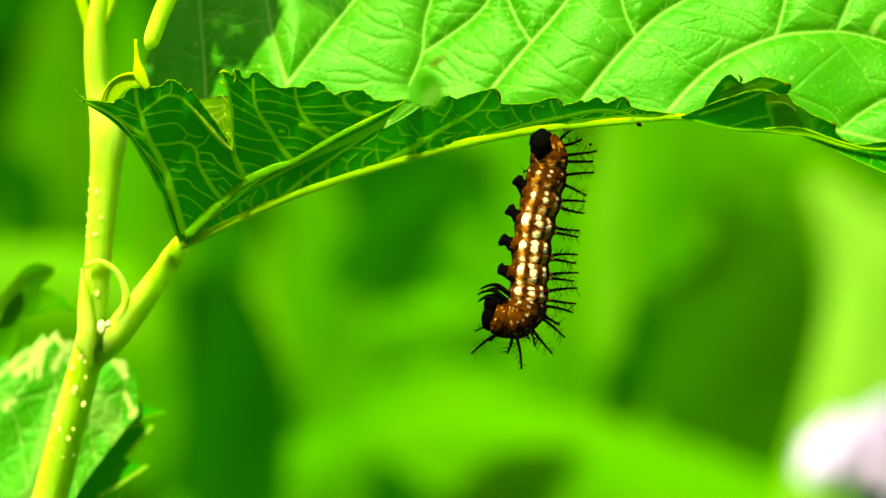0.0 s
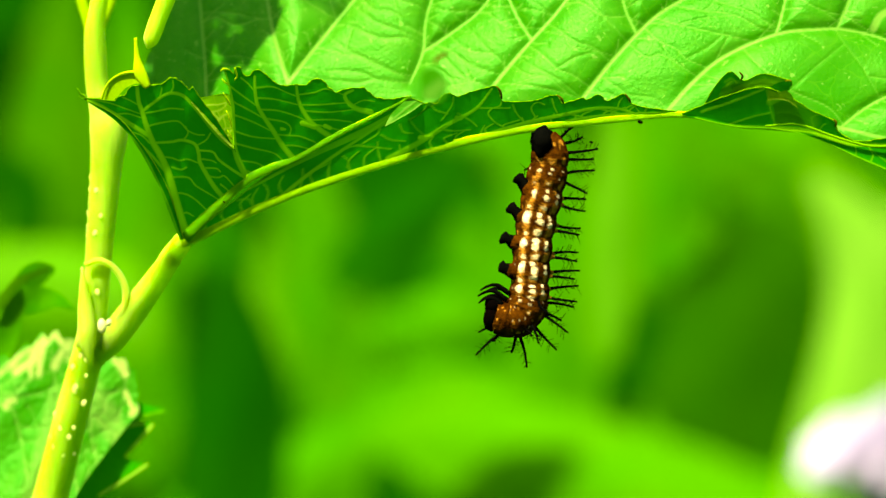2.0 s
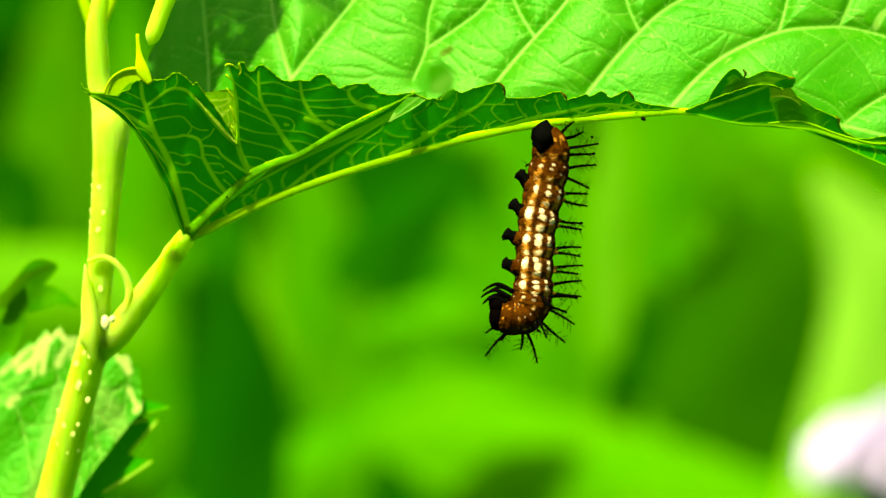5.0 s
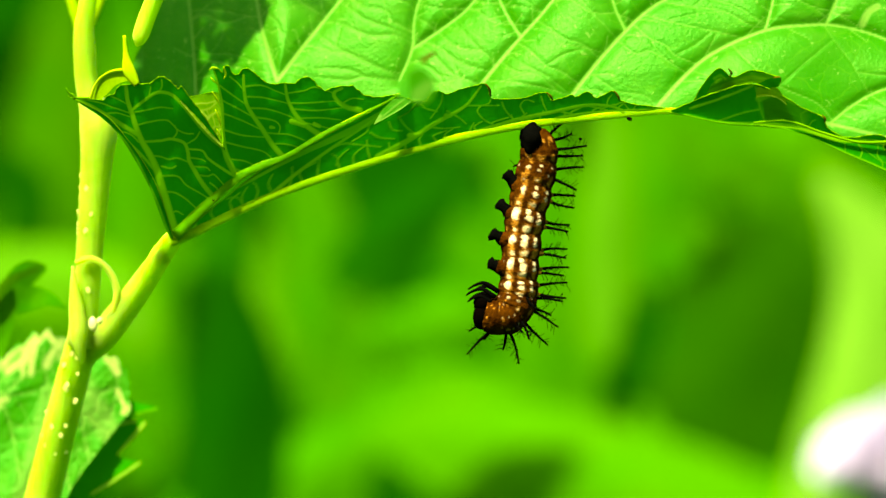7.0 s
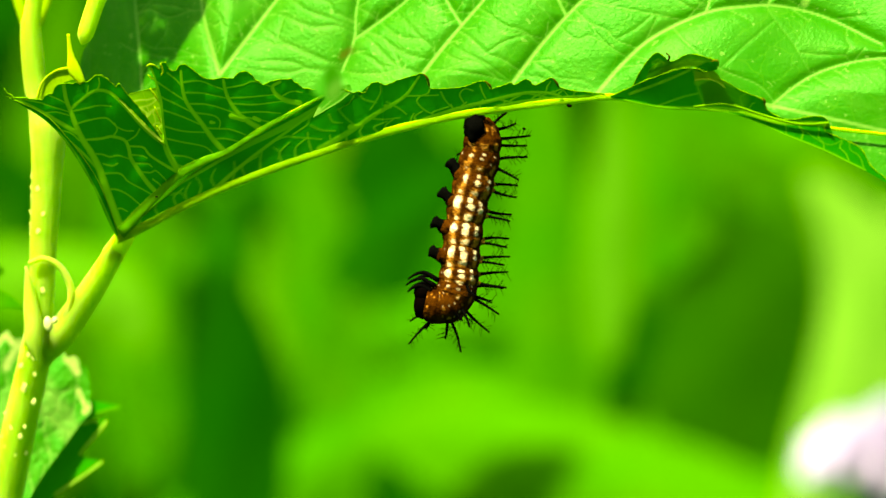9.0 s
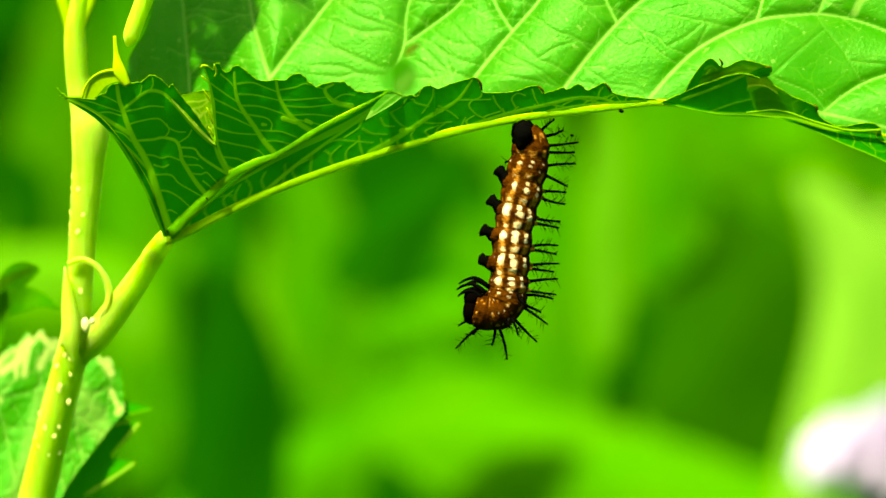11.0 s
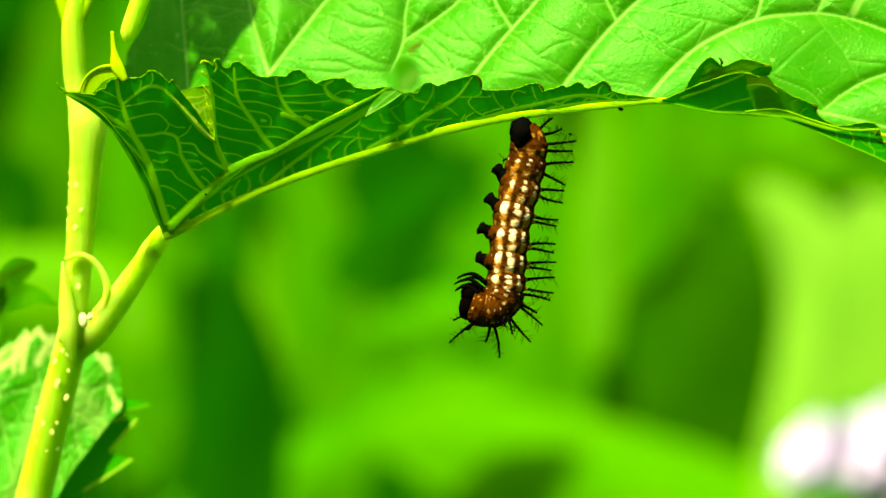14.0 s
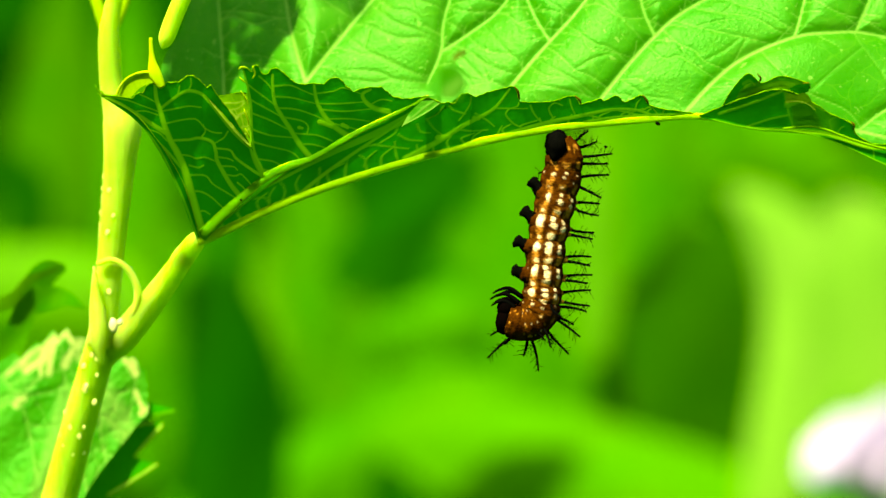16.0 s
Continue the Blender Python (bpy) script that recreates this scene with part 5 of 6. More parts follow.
    for u, v, tu, tv, y in ((902, 522, 850, 512, -0.0010), (905, 524, 856, 518, 0.0012), (896, 532, 845, 522, -0.0014), (898, 534, 850, 530, 0.0014), (888, 540, 846, 534, -0.0012), (890, 542, 856, 545, 0.0016)):
        bm = bmesh.new()
        p = spline([(u, v), (u * 0.6 + tu * 0.4, min(v, tv) - 7), (u * 0.25 + tu * 0.75, tv - 6), (tu, tv)], 12)
        tube(bm, [at(a, b, CY + y) for a, b in p], taper(4.6 * U, 1.4 * U, 12), 9)
        part("leg", bm, BLACK, front, "curved black leg")
    return body, front


def front_shift(front, body):
    """Moves the origin of the front to the neck, about which it turns."""
    shift = NECK - GRIP
    front.data.transform(Matrix.Translation(-shift))
    front.location = shift


def bristle(owner, seed, u0, v0, u1, v1, y):
    """A black bristle from its foot to its tip, at a depth beside the body's middle; those on the back have an amber foot."""
    on = owner is not None and owner.name.startswith("thorax")
    bm = bmesh.new()
    a, b = at(u0 - (0 if on else 4), v0, CY + y * U), at(u1, v1, CY + y * 4 * U)
    short = (b - a).length < 0.0026
    spine(bm, a, b, 0.00024 if short else 0.00028, seed, 6 if short else 13)
    part("bristle", bm, BLACK, owner)
    if not on and u0 > 960 and 340 < v0 < 540:
        bm = bmesh.new()
        way = (b - a).normalized()
        tube(bm, [a + way * q * U for q in (-16, -6, 1, 7, 12)], [15 * U, 11 * U, 7 * U, 4.5 * U, 2.8 * U], 12)
        part("bristle_foot", bm, AMBER, owner, "amber foot of a bristle")


def bristles(body, front):
    bristle(body, 1, 993, 250, 1014, 228, -2)
    bristle(body, 2, 1000, 258, 1030, 246, 3)
    bristle(body, 3, 1002, 275, 1057, 268, -3)
    bristle(body, 4, 1002, 286, 1050, 286, 4)
    bristle(body, 5, 1000, 311, 1052, 306, 2)
    bristle(body, 6, 998, 325, 1038, 347, -5)
    bristle(body, 7, 990, 355, 1036, 357, 3)
    bristle(body, 8, 988, 364, 1034, 378, -3)
    bristle(body, 9, 980, 402, 1026, 408, 3)
    bristle(body, 10, 978, 411, 1024, 420, -3)
    bristle(body, 11, 972, 454, 1022, 451, 3)
    bristle(body, 12, 972, 458, 1020, 467, -3)
    bristle(body, 13, 970, 487, 1024, 483, 3)
    bristle(body, 14, 968, 492, 1016, 498, -3)
    bristle(body, 15, 968, 516, 1022, 510, 3)
    bristle(body, 16, 966, 530, 1020, 538, -3)
    bristle(front, 17, 962, 542, 1014, 554, 2)
    bristle(front, 18, 952, 540, 968, 560, -28)
    bristle(front, 19, 955, 560, 1000, 598, -3)
    bristle(front, 20, 955, 558, 990, 576, 4)
    bristle(front, 21, 940, 580, 978, 627, -2)
    bristle(front, 22, 935, 575, 946, 612, -16)
    bristle(front, 23, 912, 592, 923, 654, -2)
    bristle(front, 24, 908, 592, 898, 626, 6)
    bristle(front, 25, 885, 588, 834, 626, -3)
    bristle(front, 26, 880, 588, 866, 604, 6)
    bristle(front, 27, 925, 588, 936, 600, -20)
    bristle(front, 28, 866, 576, 842, 586, 4)
    bristle(body, 29, 945, 300, 926, 305, 3)


def speck(u, v, y, r):
    bm = bmesh.new()
    ball(bm, at(u, v, y), (r * 1.3 * U, r * U, 0.8 * r * U), Euler((0.3, 0.3, 0.2)), 10, 7)
    return bm


# ---- build ----
ground()
# the banks beside and behind the camera are unseen, added to block low sky
for turn, away, count, high, seed in ((0, 5.75, 9000, 2.0, 4), (180, 3.2, 3500, 2.4, 5), (90, 4.2, 3500, 2.2, 6), (-90, 4.2, 3500, 2.2, 7)):
    hedge(turn, away, count, high, seed)
grass()
WEEDS = weeds()
FLOWERS = [flower(1512, 808, 94, 68, 2), flower(1606, 800, 108, 106, 3)]
PLANT = plant_()
LEAF = large_leaf(PLANT)
part("dropping", speck(394, 361, -0.0045, 2), BLACK, LEAF, "tiny black speck on the rib")
part("dropping", speck(1131, 221, mid_y(1131), 3.8), BLACK, LEAF, "tiny black dropping stuck to the midrib")
CATERPILLAR, FRONT = caterpillar()


def sway(pivot, dx, dz, roll, yaw=0.0, pitch=0.0):
    """A shift in millimetres and a turn in degrees about a pivot."""
    turn = Matrix.Rotation(radians(yaw), 4, "Z") @ Matrix.Rotation(radians(roll), 4, "Y") @ Matrix.Rotation(radians(pitch), 4, "X")
    return Matrix.Translation(pivot + Vector((dx, 0, dz)) / 1000) @ turn @ Matrix.Translation(-pivot)


def stem_at(dx, dz, roll):
    return sway(FORK, dx, dz, roll) @ Matrix.Translation(PLANT_REST)


def leaf_at(sx, sz, sr, dx, dz, roll, yaw, pitch):
    return stem_at(sx, sz, sr).inverted() @ sway(JUNCTION, dx, dz, roll, yaw, pitch) @ Matrix.Translation(PLANT_REST)


def hang(dx, dz, roll):
    return sway(GRIP, dx, dz, roll) @ Matrix.Translation(GRIP)


def lean(ob, degrees):
    """A thing bent by the wind about its root."""
    return Matrix.Translation(ROOTS[ob.name]) @ Matrix.Rotation(radians(degrees), 4, "Y")


ROOTS = {ob.name: ob.location.copy() for ob in (*WEEDS.values(), *FLOWERS)}
PLANT_REST = PLANT.location.copy()
FRONT_REST = FRONT.location.copy()


def curl(degrees):
    return Matrix.Translation(FRONT_REST) @ Matrix.Rotation(radians(-degrees), 4, "Y")


def motions():
    """The wind: all that moves, in seconds."""
    walk(PLANT, [
        (0, stem_at(0, 0, 0)),
        (0.2, stem_at(0.01, 0.01, -0.04)),
        (0.5, stem_at(0.18, 0.03, -0.07)),
        (1, stem_at(0.19, 0.1, -0.09)),
        (1.5, stem_at(0.19, 0.13, -0.08)),
        (2, stem_at(0.05, 0.24, -0.09)),
        (2.5, stem_at(0.05, 0.24, -0.09)),
        (3, stem_at(0.25, 0.24, -0.14)),
        (3.2, stem_at(-0.43, 0.35, -0.3)),
        (3.3, stem_at(-1, 0.4, -0.42)),
        (3.4, stem_at(-1.09, 0.45, -0.45)),
        (3.5, stem_at(-0.96, 0.5, -0.45)),
        (3.7, stem_at(-1.25, 0.5, -0.45)),
        (3.8, stem_at(-1.08, 0.51, -0.4)),
        (3.9, stem_at(-0.68, 0.51, -0.31)),
        (4, stem_at(-0.06, 0.51, -0.18)),
        (4.1, stem_at(0.36, 0.58, -0.31)),
        (4.2, stem_at(0.97, 0.64, -0.41)),
        (6.3, stem_at(-1.01, 0.81, -0.41)),
        (6.4, stem_at(-1.02, 0.82, -0.39)),
        (6.5, stem_at(-0.8, 0.83, -0.34)),
        (6.6, stem_at(-1.04, 0.77, -0.38)),
        (6.7, stem_at(-1.36, 0.71, -0.44)),
        (6.8, stem_at(-1.45, 0.65, -0.45)),
        (6.9, stem_at(-1.53, 0.59, -0.47)),
        (7, stem_at(-1.37, 0.53, -0.44)),
        (7.1, stem_at(-1.85, 0.59, -0.61)),
        (7.2, stem_at(-2, 0.65, -0.71)),
        (7.3, stem_at(-2.23, 0.71, -0.84)),
        (7.4, stem_at(-2.3, 0.77, -0.93)),
        (7.5, stem_at(-2.47, 0.83, -1.04)),
        (7.6, stem_at(-4.01, 0.75, -1.41)),
        (7.7, stem_at(-5.57, 0.66, -1.79)),
        (7.8, stem_at(-4.66, 0.57, -1.73)),
        (7.9, stem_at(-2.79, 0.48, -1.49)),
        (8, stem_at(-1.67, 0.39, -1.39)),
        (8.1, stem_at(-5.3, 0.27, -2.03)),
        (8.2, stem_at(-8.58, 0.15, -2.59)),
        (8.3, stem_at(-8.44, 0.04, -2.55)),
        (8.4, stem_at(-5.77, -0.08, -2.06)),
        (8.5, stem_at(-0.96, -0.2, -1.2)),
        (8.6, stem_at(0.68, -0.05, -0.84)),
        (8.7, stem_at(-1.34, 0.1, -1.13)),
        (8.8, stem_at(-5.18, 0.26, -1.75)),
        (8.9, stem_at(-8.31, 0.41, -2.24)),
        (9, stem_at(-8.44, 0.56, -2.19)),
        (9.1, stem_at(-6.29, 0.49, -1.8)),
        (9.2, stem_at(-3.57, 0.42, -1.3)),
        (11.3, stem_at(-2.53, 0.46, -0.8)),
        (11.4, stem_at(-4.6, 1.18, -1.47)),
        (11.5, stem_at(-5.93, 1.9, -2.01)),
        (11.6, stem_at(-5.75, 2.18, -1.85)),
        (11.7, stem_at(-1.46, 2.46, -0.97)),
        (11.8, stem_at(1.23, 2.74, -0.37)),
        (11.9, stem_at(0.17, 3.02, -0.44)),
        (12, stem_at(-4.8, 3.3, -1.2)),
        (12.1, stem_at(-8.19, 2.88, -1.76)),
        (12.2, stem_at(-7.19, 2.47, -1.55)),
        (12.3, stem_at(-2.85, 2.05, -0.74)),
        (12.4, stem_at(-0.17, 1.63, -0.22)),
        (12.5, stem_at(-0.31, 1.22, -0.21)),
        (12.6, stem_at(-2.55, 1.05, -0.62)),
        (12.7, stem_at(-4.41, 0.89, -0.96)),
        (12.8, stem_at(-3.95, 0.72, -0.89)),
        (12.9, stem_at(-2.86, 0.55, -0.71)),
        (13, stem_at(-2.72, 0.39, -0.69)),
        (13.1, stem_at(-3.91, 0.39, -0.91)),
        (13.2, stem_at(-4.14, 0.39, -0.96)),
        (13.3, stem_at(-3.57, 0.39, -0.87)),
        (13.4, stem_at(-2.37, 0.39, -0.66)),
        (13.5, stem_at(-2.04, 0.39, -0.61)),
        (13.6, stem_at(-2.68, 0.54, -0.73)),
        (13.7, stem_at(-3.73, 0.68, -0.93)),
        (13.8, stem_at(-4.21, 0.83, -1.03)),
        (13.9, stem_at(-3.26, 0.97, -0.87)),
        (14, stem_at(-2.9, 1.12, -0.82)),
        (14.1, stem_at(-3.02, 1.23, -0.83)),
        (14.2, stem_at(-2.78, 1.34, -0.78)),
        (14.3, stem_at(-3.09, 1.44, -0.82)),
        (14.4, stem_at(-2.77, 1.55, -0.75)),
        (14.5, stem_at(-2.19, 1.66, -0.64)),
        (14.6, stem_at(-1.33, 1.6, -0.56)),
        (14.7, stem_at(-0.94, 1.53, -0.57)),
        (14.8, stem_at(-1.74, 1.47, -0.79)),
        (14.9, stem_at(-3.26, 1.41, -1.13)),
        (15, stem_at(-4.31, 1.34, -1.4)),
        (15.1, stem_at(-2.86, 1.21, -1.02)),
        (15.2, stem_at(0.33, 1.08, -0.34)),
        (15.3, stem_at(2.88, 0.95, 0.22)),
        (15.4, stem_at(1.68, 0.82, 0.13)),
        (15.5, stem_at(-1.73, 0.7, -0.37)),
        (15.6, stem_at(-3.4, 0.62, -0.62)),
        (15.7, stem_at(-1.06, 0.55, -0.15)),
        (15.8, stem_at(1.99, 0.47, 0.44)),
        (15.9, stem_at(3.3, 0.39, 0.72)),
        (16, stem_at(1.85, 0.32, 0.51)),
    ])
    walk(LEAF, [
        (0, leaf_at(0, 0, 0,  0, 0, 0, 0, 0)),
        (0.2, leaf_at(0.01, 0.01, -0.04,  0.04, 0, -0.01, 0.01, 0.01)),
        (0.5, leaf_at(0.18, 0.03, -0.07,  0.26, 0.01, 0.01, 0.04, 0.02)),
        (1, leaf_at(0.19, 0.1, -0.09,  0.28, 0.12, -0.02, 0.08, -0.15)),
        (1.5, leaf_at(0.19, 0.13, -0.08,  0.32, 0.2, -0.01, 0.19, -0.26)),
        (2, leaf_at(0.05, 0.24, -0.09,  0.19, 0.28, -0.07, 0.24, -0.31)),
        (2.5, leaf_at(0.05, 0.24, -0.09,  0.19, 0.24, -0.07, 0.3, -0.1)),
        (3, leaf_at(0.25, 0.24, -0.14,  0.39, 0.28, 0.07, 0.36, 0.06)),
        (3.2, leaf_at(-0.43, 0.35, -0.3,  -0.33, 0.41, -0.15, 0.34, -0.09)),
        (3.3, leaf_at(-1, 0.4, -0.42,  -0.94, 0.47, -0.3, 0.31, -0.17)),
        (3.4, leaf_at(-1.09, 0.45, -0.45,  -1.01, 0.53, -0.37, 0.33, -0.24)),
        (3.5, leaf_at(-0.96, 0.5, -0.45,  -0.84, 0.6, -0.41, 0.37, -0.32)),
        (3.7, leaf_at(-1.25, 0.5, -0.45,  -1.15, 0.61, -0.33, 0.49, -0.07)),
        (3.8, leaf_at(-1.08, 0.51, -0.4,  -0.96, 0.61, -0.24, 0.58, 0.05)),
        (3.9, leaf_at(-0.68, 0.51, -0.31,  -0.51, 0.61, -0.11, 0.7, 0.18)),
        (4, leaf_at(-0.06, 0.51, -0.18,  0.19, 0.62, 0.04, 0.84, 0.3)),
        (4.1, leaf_at(0.36, 0.58, -0.31,  0.48, 0.76, 0.11, 0.8, -0.02)),
        (4.2, leaf_at(0.97, 0.64, -0.41,  0.98, 0.9, 0.21, 0.79, -0.35)),
        (6.3, leaf_at(-1.01, 0.81, -0.41,  -1.05, 0.95, -0.31, 0.03, -0.54)),
        (6.4, leaf_at(-1.02, 0.82, -0.39,  -1.05, 0.95, -0.33, 0.01, -0.55)),
        (6.5, leaf_at(-0.8, 0.83, -0.34,  -0.8, 0.96, -0.3, 0.01, -0.56)),
        (6.6, leaf_at(-1.04, 0.77, -0.38,  -1.05, 0.87, -0.33, 0.05, -0.42)),
        (6.7, leaf_at(-1.36, 0.71, -0.44,  -1.41, 0.78, -0.37, 0.09, -0.28)),
        (6.8, leaf_at(-1.45, 0.65, -0.45,  -1.5, 0.69, -0.37, 0.15, -0.15)),
        (6.9, leaf_at(-1.53, 0.59, -0.47,  -1.59, 0.6, -0.37, 0.21, -0.01)),
        (7, leaf_at(-1.37, 0.53, -0.44,  -1.4, 0.51, -0.33, 0.3, 0.13)),
        (7.1, leaf_at(-1.85, 0.59, -0.61,  -1.95, 0.64, -0.53, 0.24, 0.02)),
        (7.2, leaf_at(-2, 0.65, -0.71,  -2.14, 0.76, -0.68, 0.21, -0.09)),
        (7.3, leaf_at(-2.23, 0.71, -0.84,  -2.42, 0.89, -0.84, 0.18, -0.21)),
        (7.4, leaf_at(-2.3, 0.77, -0.93,  -2.52, 1.02, -0.97, 0.16, -0.32)),
        (7.5, leaf_at(-2.47, 0.83, -1.04,  -2.73, 1.14, -1.12, 0.13, -0.43)),
        (7.6, leaf_at(-4.01, 0.75, -1.41,  -4.49, 1.02, -1.49, -0.09, -0.29)),
        (7.7, leaf_at(-5.57, 0.66, -1.79,  -6.28, 0.9, -1.87, -0.31, -0.15)),
        (7.8, leaf_at(-4.66, 0.57, -1.73,  -5.31, 0.78, -1.86, -0.25, -0.02)),
        (7.9, leaf_at(-2.79, 0.48, -1.49,  -3.29, 0.66, -1.7, -0.09, 0.12)),
        (8, leaf_at(-1.67, 0.39, -1.39,  -2.09, 0.54, -1.66, -0.02, 0.25)),
        (8.1, leaf_at(-5.3, 0.27, -2.03,  -6.16, 0.41, -2.06, -0.41, 0.38)),
        (8.2, leaf_at(-8.58, 0.15, -2.59,  -9.84, 0.29, -2.4, -0.77, 0.51)),
        (8.3, leaf_at(-8.44, 0.04, -2.55,  -9.71, 0.17, -2.22, -0.74, 0.64)),
        (8.4, leaf_at(-5.77, -0.08, -2.06,  -6.77, 0.04, -1.64, -0.44, 0.77)),
        (8.5, leaf_at(-0.96, -0.2, -1.2,  -1.46, -0.08, -0.72, 0.11, 0.89)),
        (8.6, leaf_at(0.68, -0.05, -0.84,  0.33, 0.14, -0.42, 0.12, 0.93)),
        (8.7, leaf_at(-1.34, 0.1, -1.13,  -1.94, 0.35, -0.67, -0.27, 0.97)),
        (8.8, leaf_at(-5.18, 0.26, -1.75,  -6.24, 0.57, -1.22, -0.86, 1.02)),
        (8.9, leaf_at(-8.31, 0.41, -2.24,  -9.75, 0.78, -1.65, -1.37, 1.06)),
        (9, leaf_at(-8.44, 0.56, -2.19,  -9.93, 1, -1.62, -1.55, 1.1)),
        (9.1, leaf_at(-6.29, 0.49, -1.8,  -7.43, 0.84, -1.39, -1.01, 0.85)),
        (9.2, leaf_at(-3.57, 0.42, -1.3,  -4.3, 0.68, -1.08, -0.4, 0.6)),
        (11.3, leaf_at(-2.53, 0.46, -0.8,  -2.29, 0.71, -1.08, -0.64, -0.48)),
        (11.4, leaf_at(-4.6, 1.18, -1.47,  -4.47, 1.59, -1.64, -0.45, -0.62)),
        (11.5, leaf_at(-5.93, 1.9, -2.01,  -5.81, 2.47, -2.08, -0.18, -0.76)),
        (11.6, leaf_at(-5.75, 2.18, -1.85,  -5.42, 2.88, -1.87, 0.22, -0.42)),
        (11.7, leaf_at(-1.46, 2.46, -0.97,  -0.47, 3.29, -1.02, 1.08, -0.08)),
        (11.8, leaf_at(1.23, 2.74, -0.37,  2.72, 3.7, -0.42, 1.75, 0.26)),
        (11.9, leaf_at(0.17, 3.02, -0.44,  1.73, 4.11, -0.4, 2.02, 0.61)),
        (12, leaf_at(-4.8, 3.3, -1.2,  -3.6, 4.52, -0.99, 1.84, 0.95)),
        (12.1, leaf_at(-8.19, 2.88, -1.76,  -7.53, 3.95, -1.42, 1.21, 0.97)),
        (12.2, leaf_at(-7.19, 2.47, -1.55,  -6.6, 3.39, -1.16, 1.07, 0.99)),
        (12.3, leaf_at(-2.85, 2.05, -0.74,  -1.95, 2.82, -0.38, 1.29, 1.01)),
        (12.4, leaf_at(-0.17, 1.63, -0.22,  0.84, 2.25, 0.13, 1.33, 1.04)),
        (12.5, leaf_at(-0.31, 1.22, -0.21,  0.52, 1.69, 0.21, 1.06, 1.06)),
        (12.6, leaf_at(-2.55, 1.05, -0.62,  -2.03, 1.44, -0.28, 0.45, 0.74)),
        (12.7, leaf_at(-4.41, 0.89, -0.96,  -4.14, 1.19, -0.71, -0.13, 0.41)),
        (12.8, leaf_at(-3.95, 0.72, -0.89,  -3.69, 0.94, -0.77, -0.44, 0.09)),
        (12.9, leaf_at(-2.86, 0.55, -0.71,  -2.52, 0.69, -0.74, -0.69, -0.24)),
        (13, leaf_at(-2.72, 0.39, -0.69,  -2.42, 0.45, -0.86, -1.04, -0.56)),
        (13.1, leaf_at(-3.91, 0.39, -0.91,  -3.77, 0.45, -1.03, -1.13, -0.49)),
        (13.2, leaf_at(-4.14, 0.39, -0.96,  -4.06, 0.45, -1.04, -1.13, -0.41)),
        (13.3, leaf_at(-3.57, 0.39, -0.87,  -3.46, 0.45, -0.93, -1.03, -0.34)),
        (13.4, leaf_at(-2.37, 0.39, -0.66,  -2.15, 0.45, -0.72, -0.86, -0.26)),
        (13.5, leaf_at(-2.04, 0.39, -0.61,  -1.81, 0.45, -0.65, -0.79, -0.19)),
        (13.6, leaf_at(-2.68, 0.54, -0.73,  -2.48, 0.65, -0.75, -0.69, -0.15)),
        (13.7, leaf_at(-3.73, 0.68, -0.93,  -3.6, 0.84, -0.91, -0.64, -0.12)),
        (13.8, leaf_at(-4.21, 0.83, -1.03,  -4.1, 1.03, -0.98, -0.52, -0.09)),
        (13.9, leaf_at(-3.26, 0.97, -0.87,  -3, 1.22, -0.83, -0.24, -0.05)),
        (14, leaf_at(-2.9, 1.12, -0.82,  -2.56, 1.42, -0.78, -0.03, -0.02)),
        (14.1, leaf_at(-3.02, 1.23, -0.83,  -2.61, 1.55, -0.6, 0.33, 0.31)),
        (14.2, leaf_at(-2.78, 1.34, -0.78,  -2.25, 1.69, -0.36, 0.72, 0.64)),
        (14.3, leaf_at(-3.09, 1.44, -0.82,  -2.51, 1.83, -0.21, 1.05, 0.97)),
        (14.4, leaf_at(-2.77, 1.55, -0.75,  -2.07, 1.97, 0.04, 1.45, 1.3)),
        (14.5, leaf_at(-2.19, 1.66, -0.64,  -1.34, 2.11, 0.33, 1.88, 1.63)),
        (14.6, leaf_at(-1.33, 1.6, -0.56,  -0.51, 2.01, 0.16, 1.5, 1.3)),
        (14.7, leaf_at(-0.94, 1.53, -0.57,  -0.19, 1.91, -0.07, 1.06, 0.97)),
        (14.8, leaf_at(-1.74, 1.47, -0.79,  -1.2, 1.81, -0.49, 0.49, 0.64)),
        (14.9, leaf_at(-3.26, 1.41, -1.13,  -3.01, 1.72, -1.02, -0.16, 0.31)),
        (15, leaf_at(-4.31, 1.34, -1.4,  -4.3, 1.62, -1.48, -0.76, -0.02)),
        (15.1, leaf_at(-2.86, 1.21, -1.02,  -2.68, 1.49, -1.1, -0.66, -0.03)),
        (15.2, leaf_at(0.33, 1.08, -0.34,  0.88, 1.36, -0.44, -0.37, -0.04)),
        (15.3, leaf_at(2.88, 0.95, 0.22,  3.72, 1.23, 0.12, -0.14, -0.05)),
        (15.4, leaf_at(1.68, 0.82, 0.13,  2.4, 1.09, 0.09, -0.33, -0.06)),
        (15.5, leaf_at(-1.73, 0.7, -0.37,  -1.37, 0.96, -0.27, -0.77, -0.07)),
        (15.6, leaf_at(-3.4, 0.62, -0.62,  -3.2, 0.89, -0.51, -0.89, -0.17)),
        (15.7, leaf_at(-1.06, 0.55, -0.15,  -0.57, 0.81, -0.13, -0.56, -0.28)),
        (15.8, leaf_at(1.99, 0.47, 0.44,  2.86, 0.73, 0.37, -0.15, -0.38)),
        (15.9, leaf_at(3.3, 0.39, 0.72,  4.34, 0.65, 0.6, 0.06, -0.49)),
        (16, leaf_at(1.85, 0.32, 0.51,  2.76, 0.57, 0.4, -0.03, -0.59)),
    ])
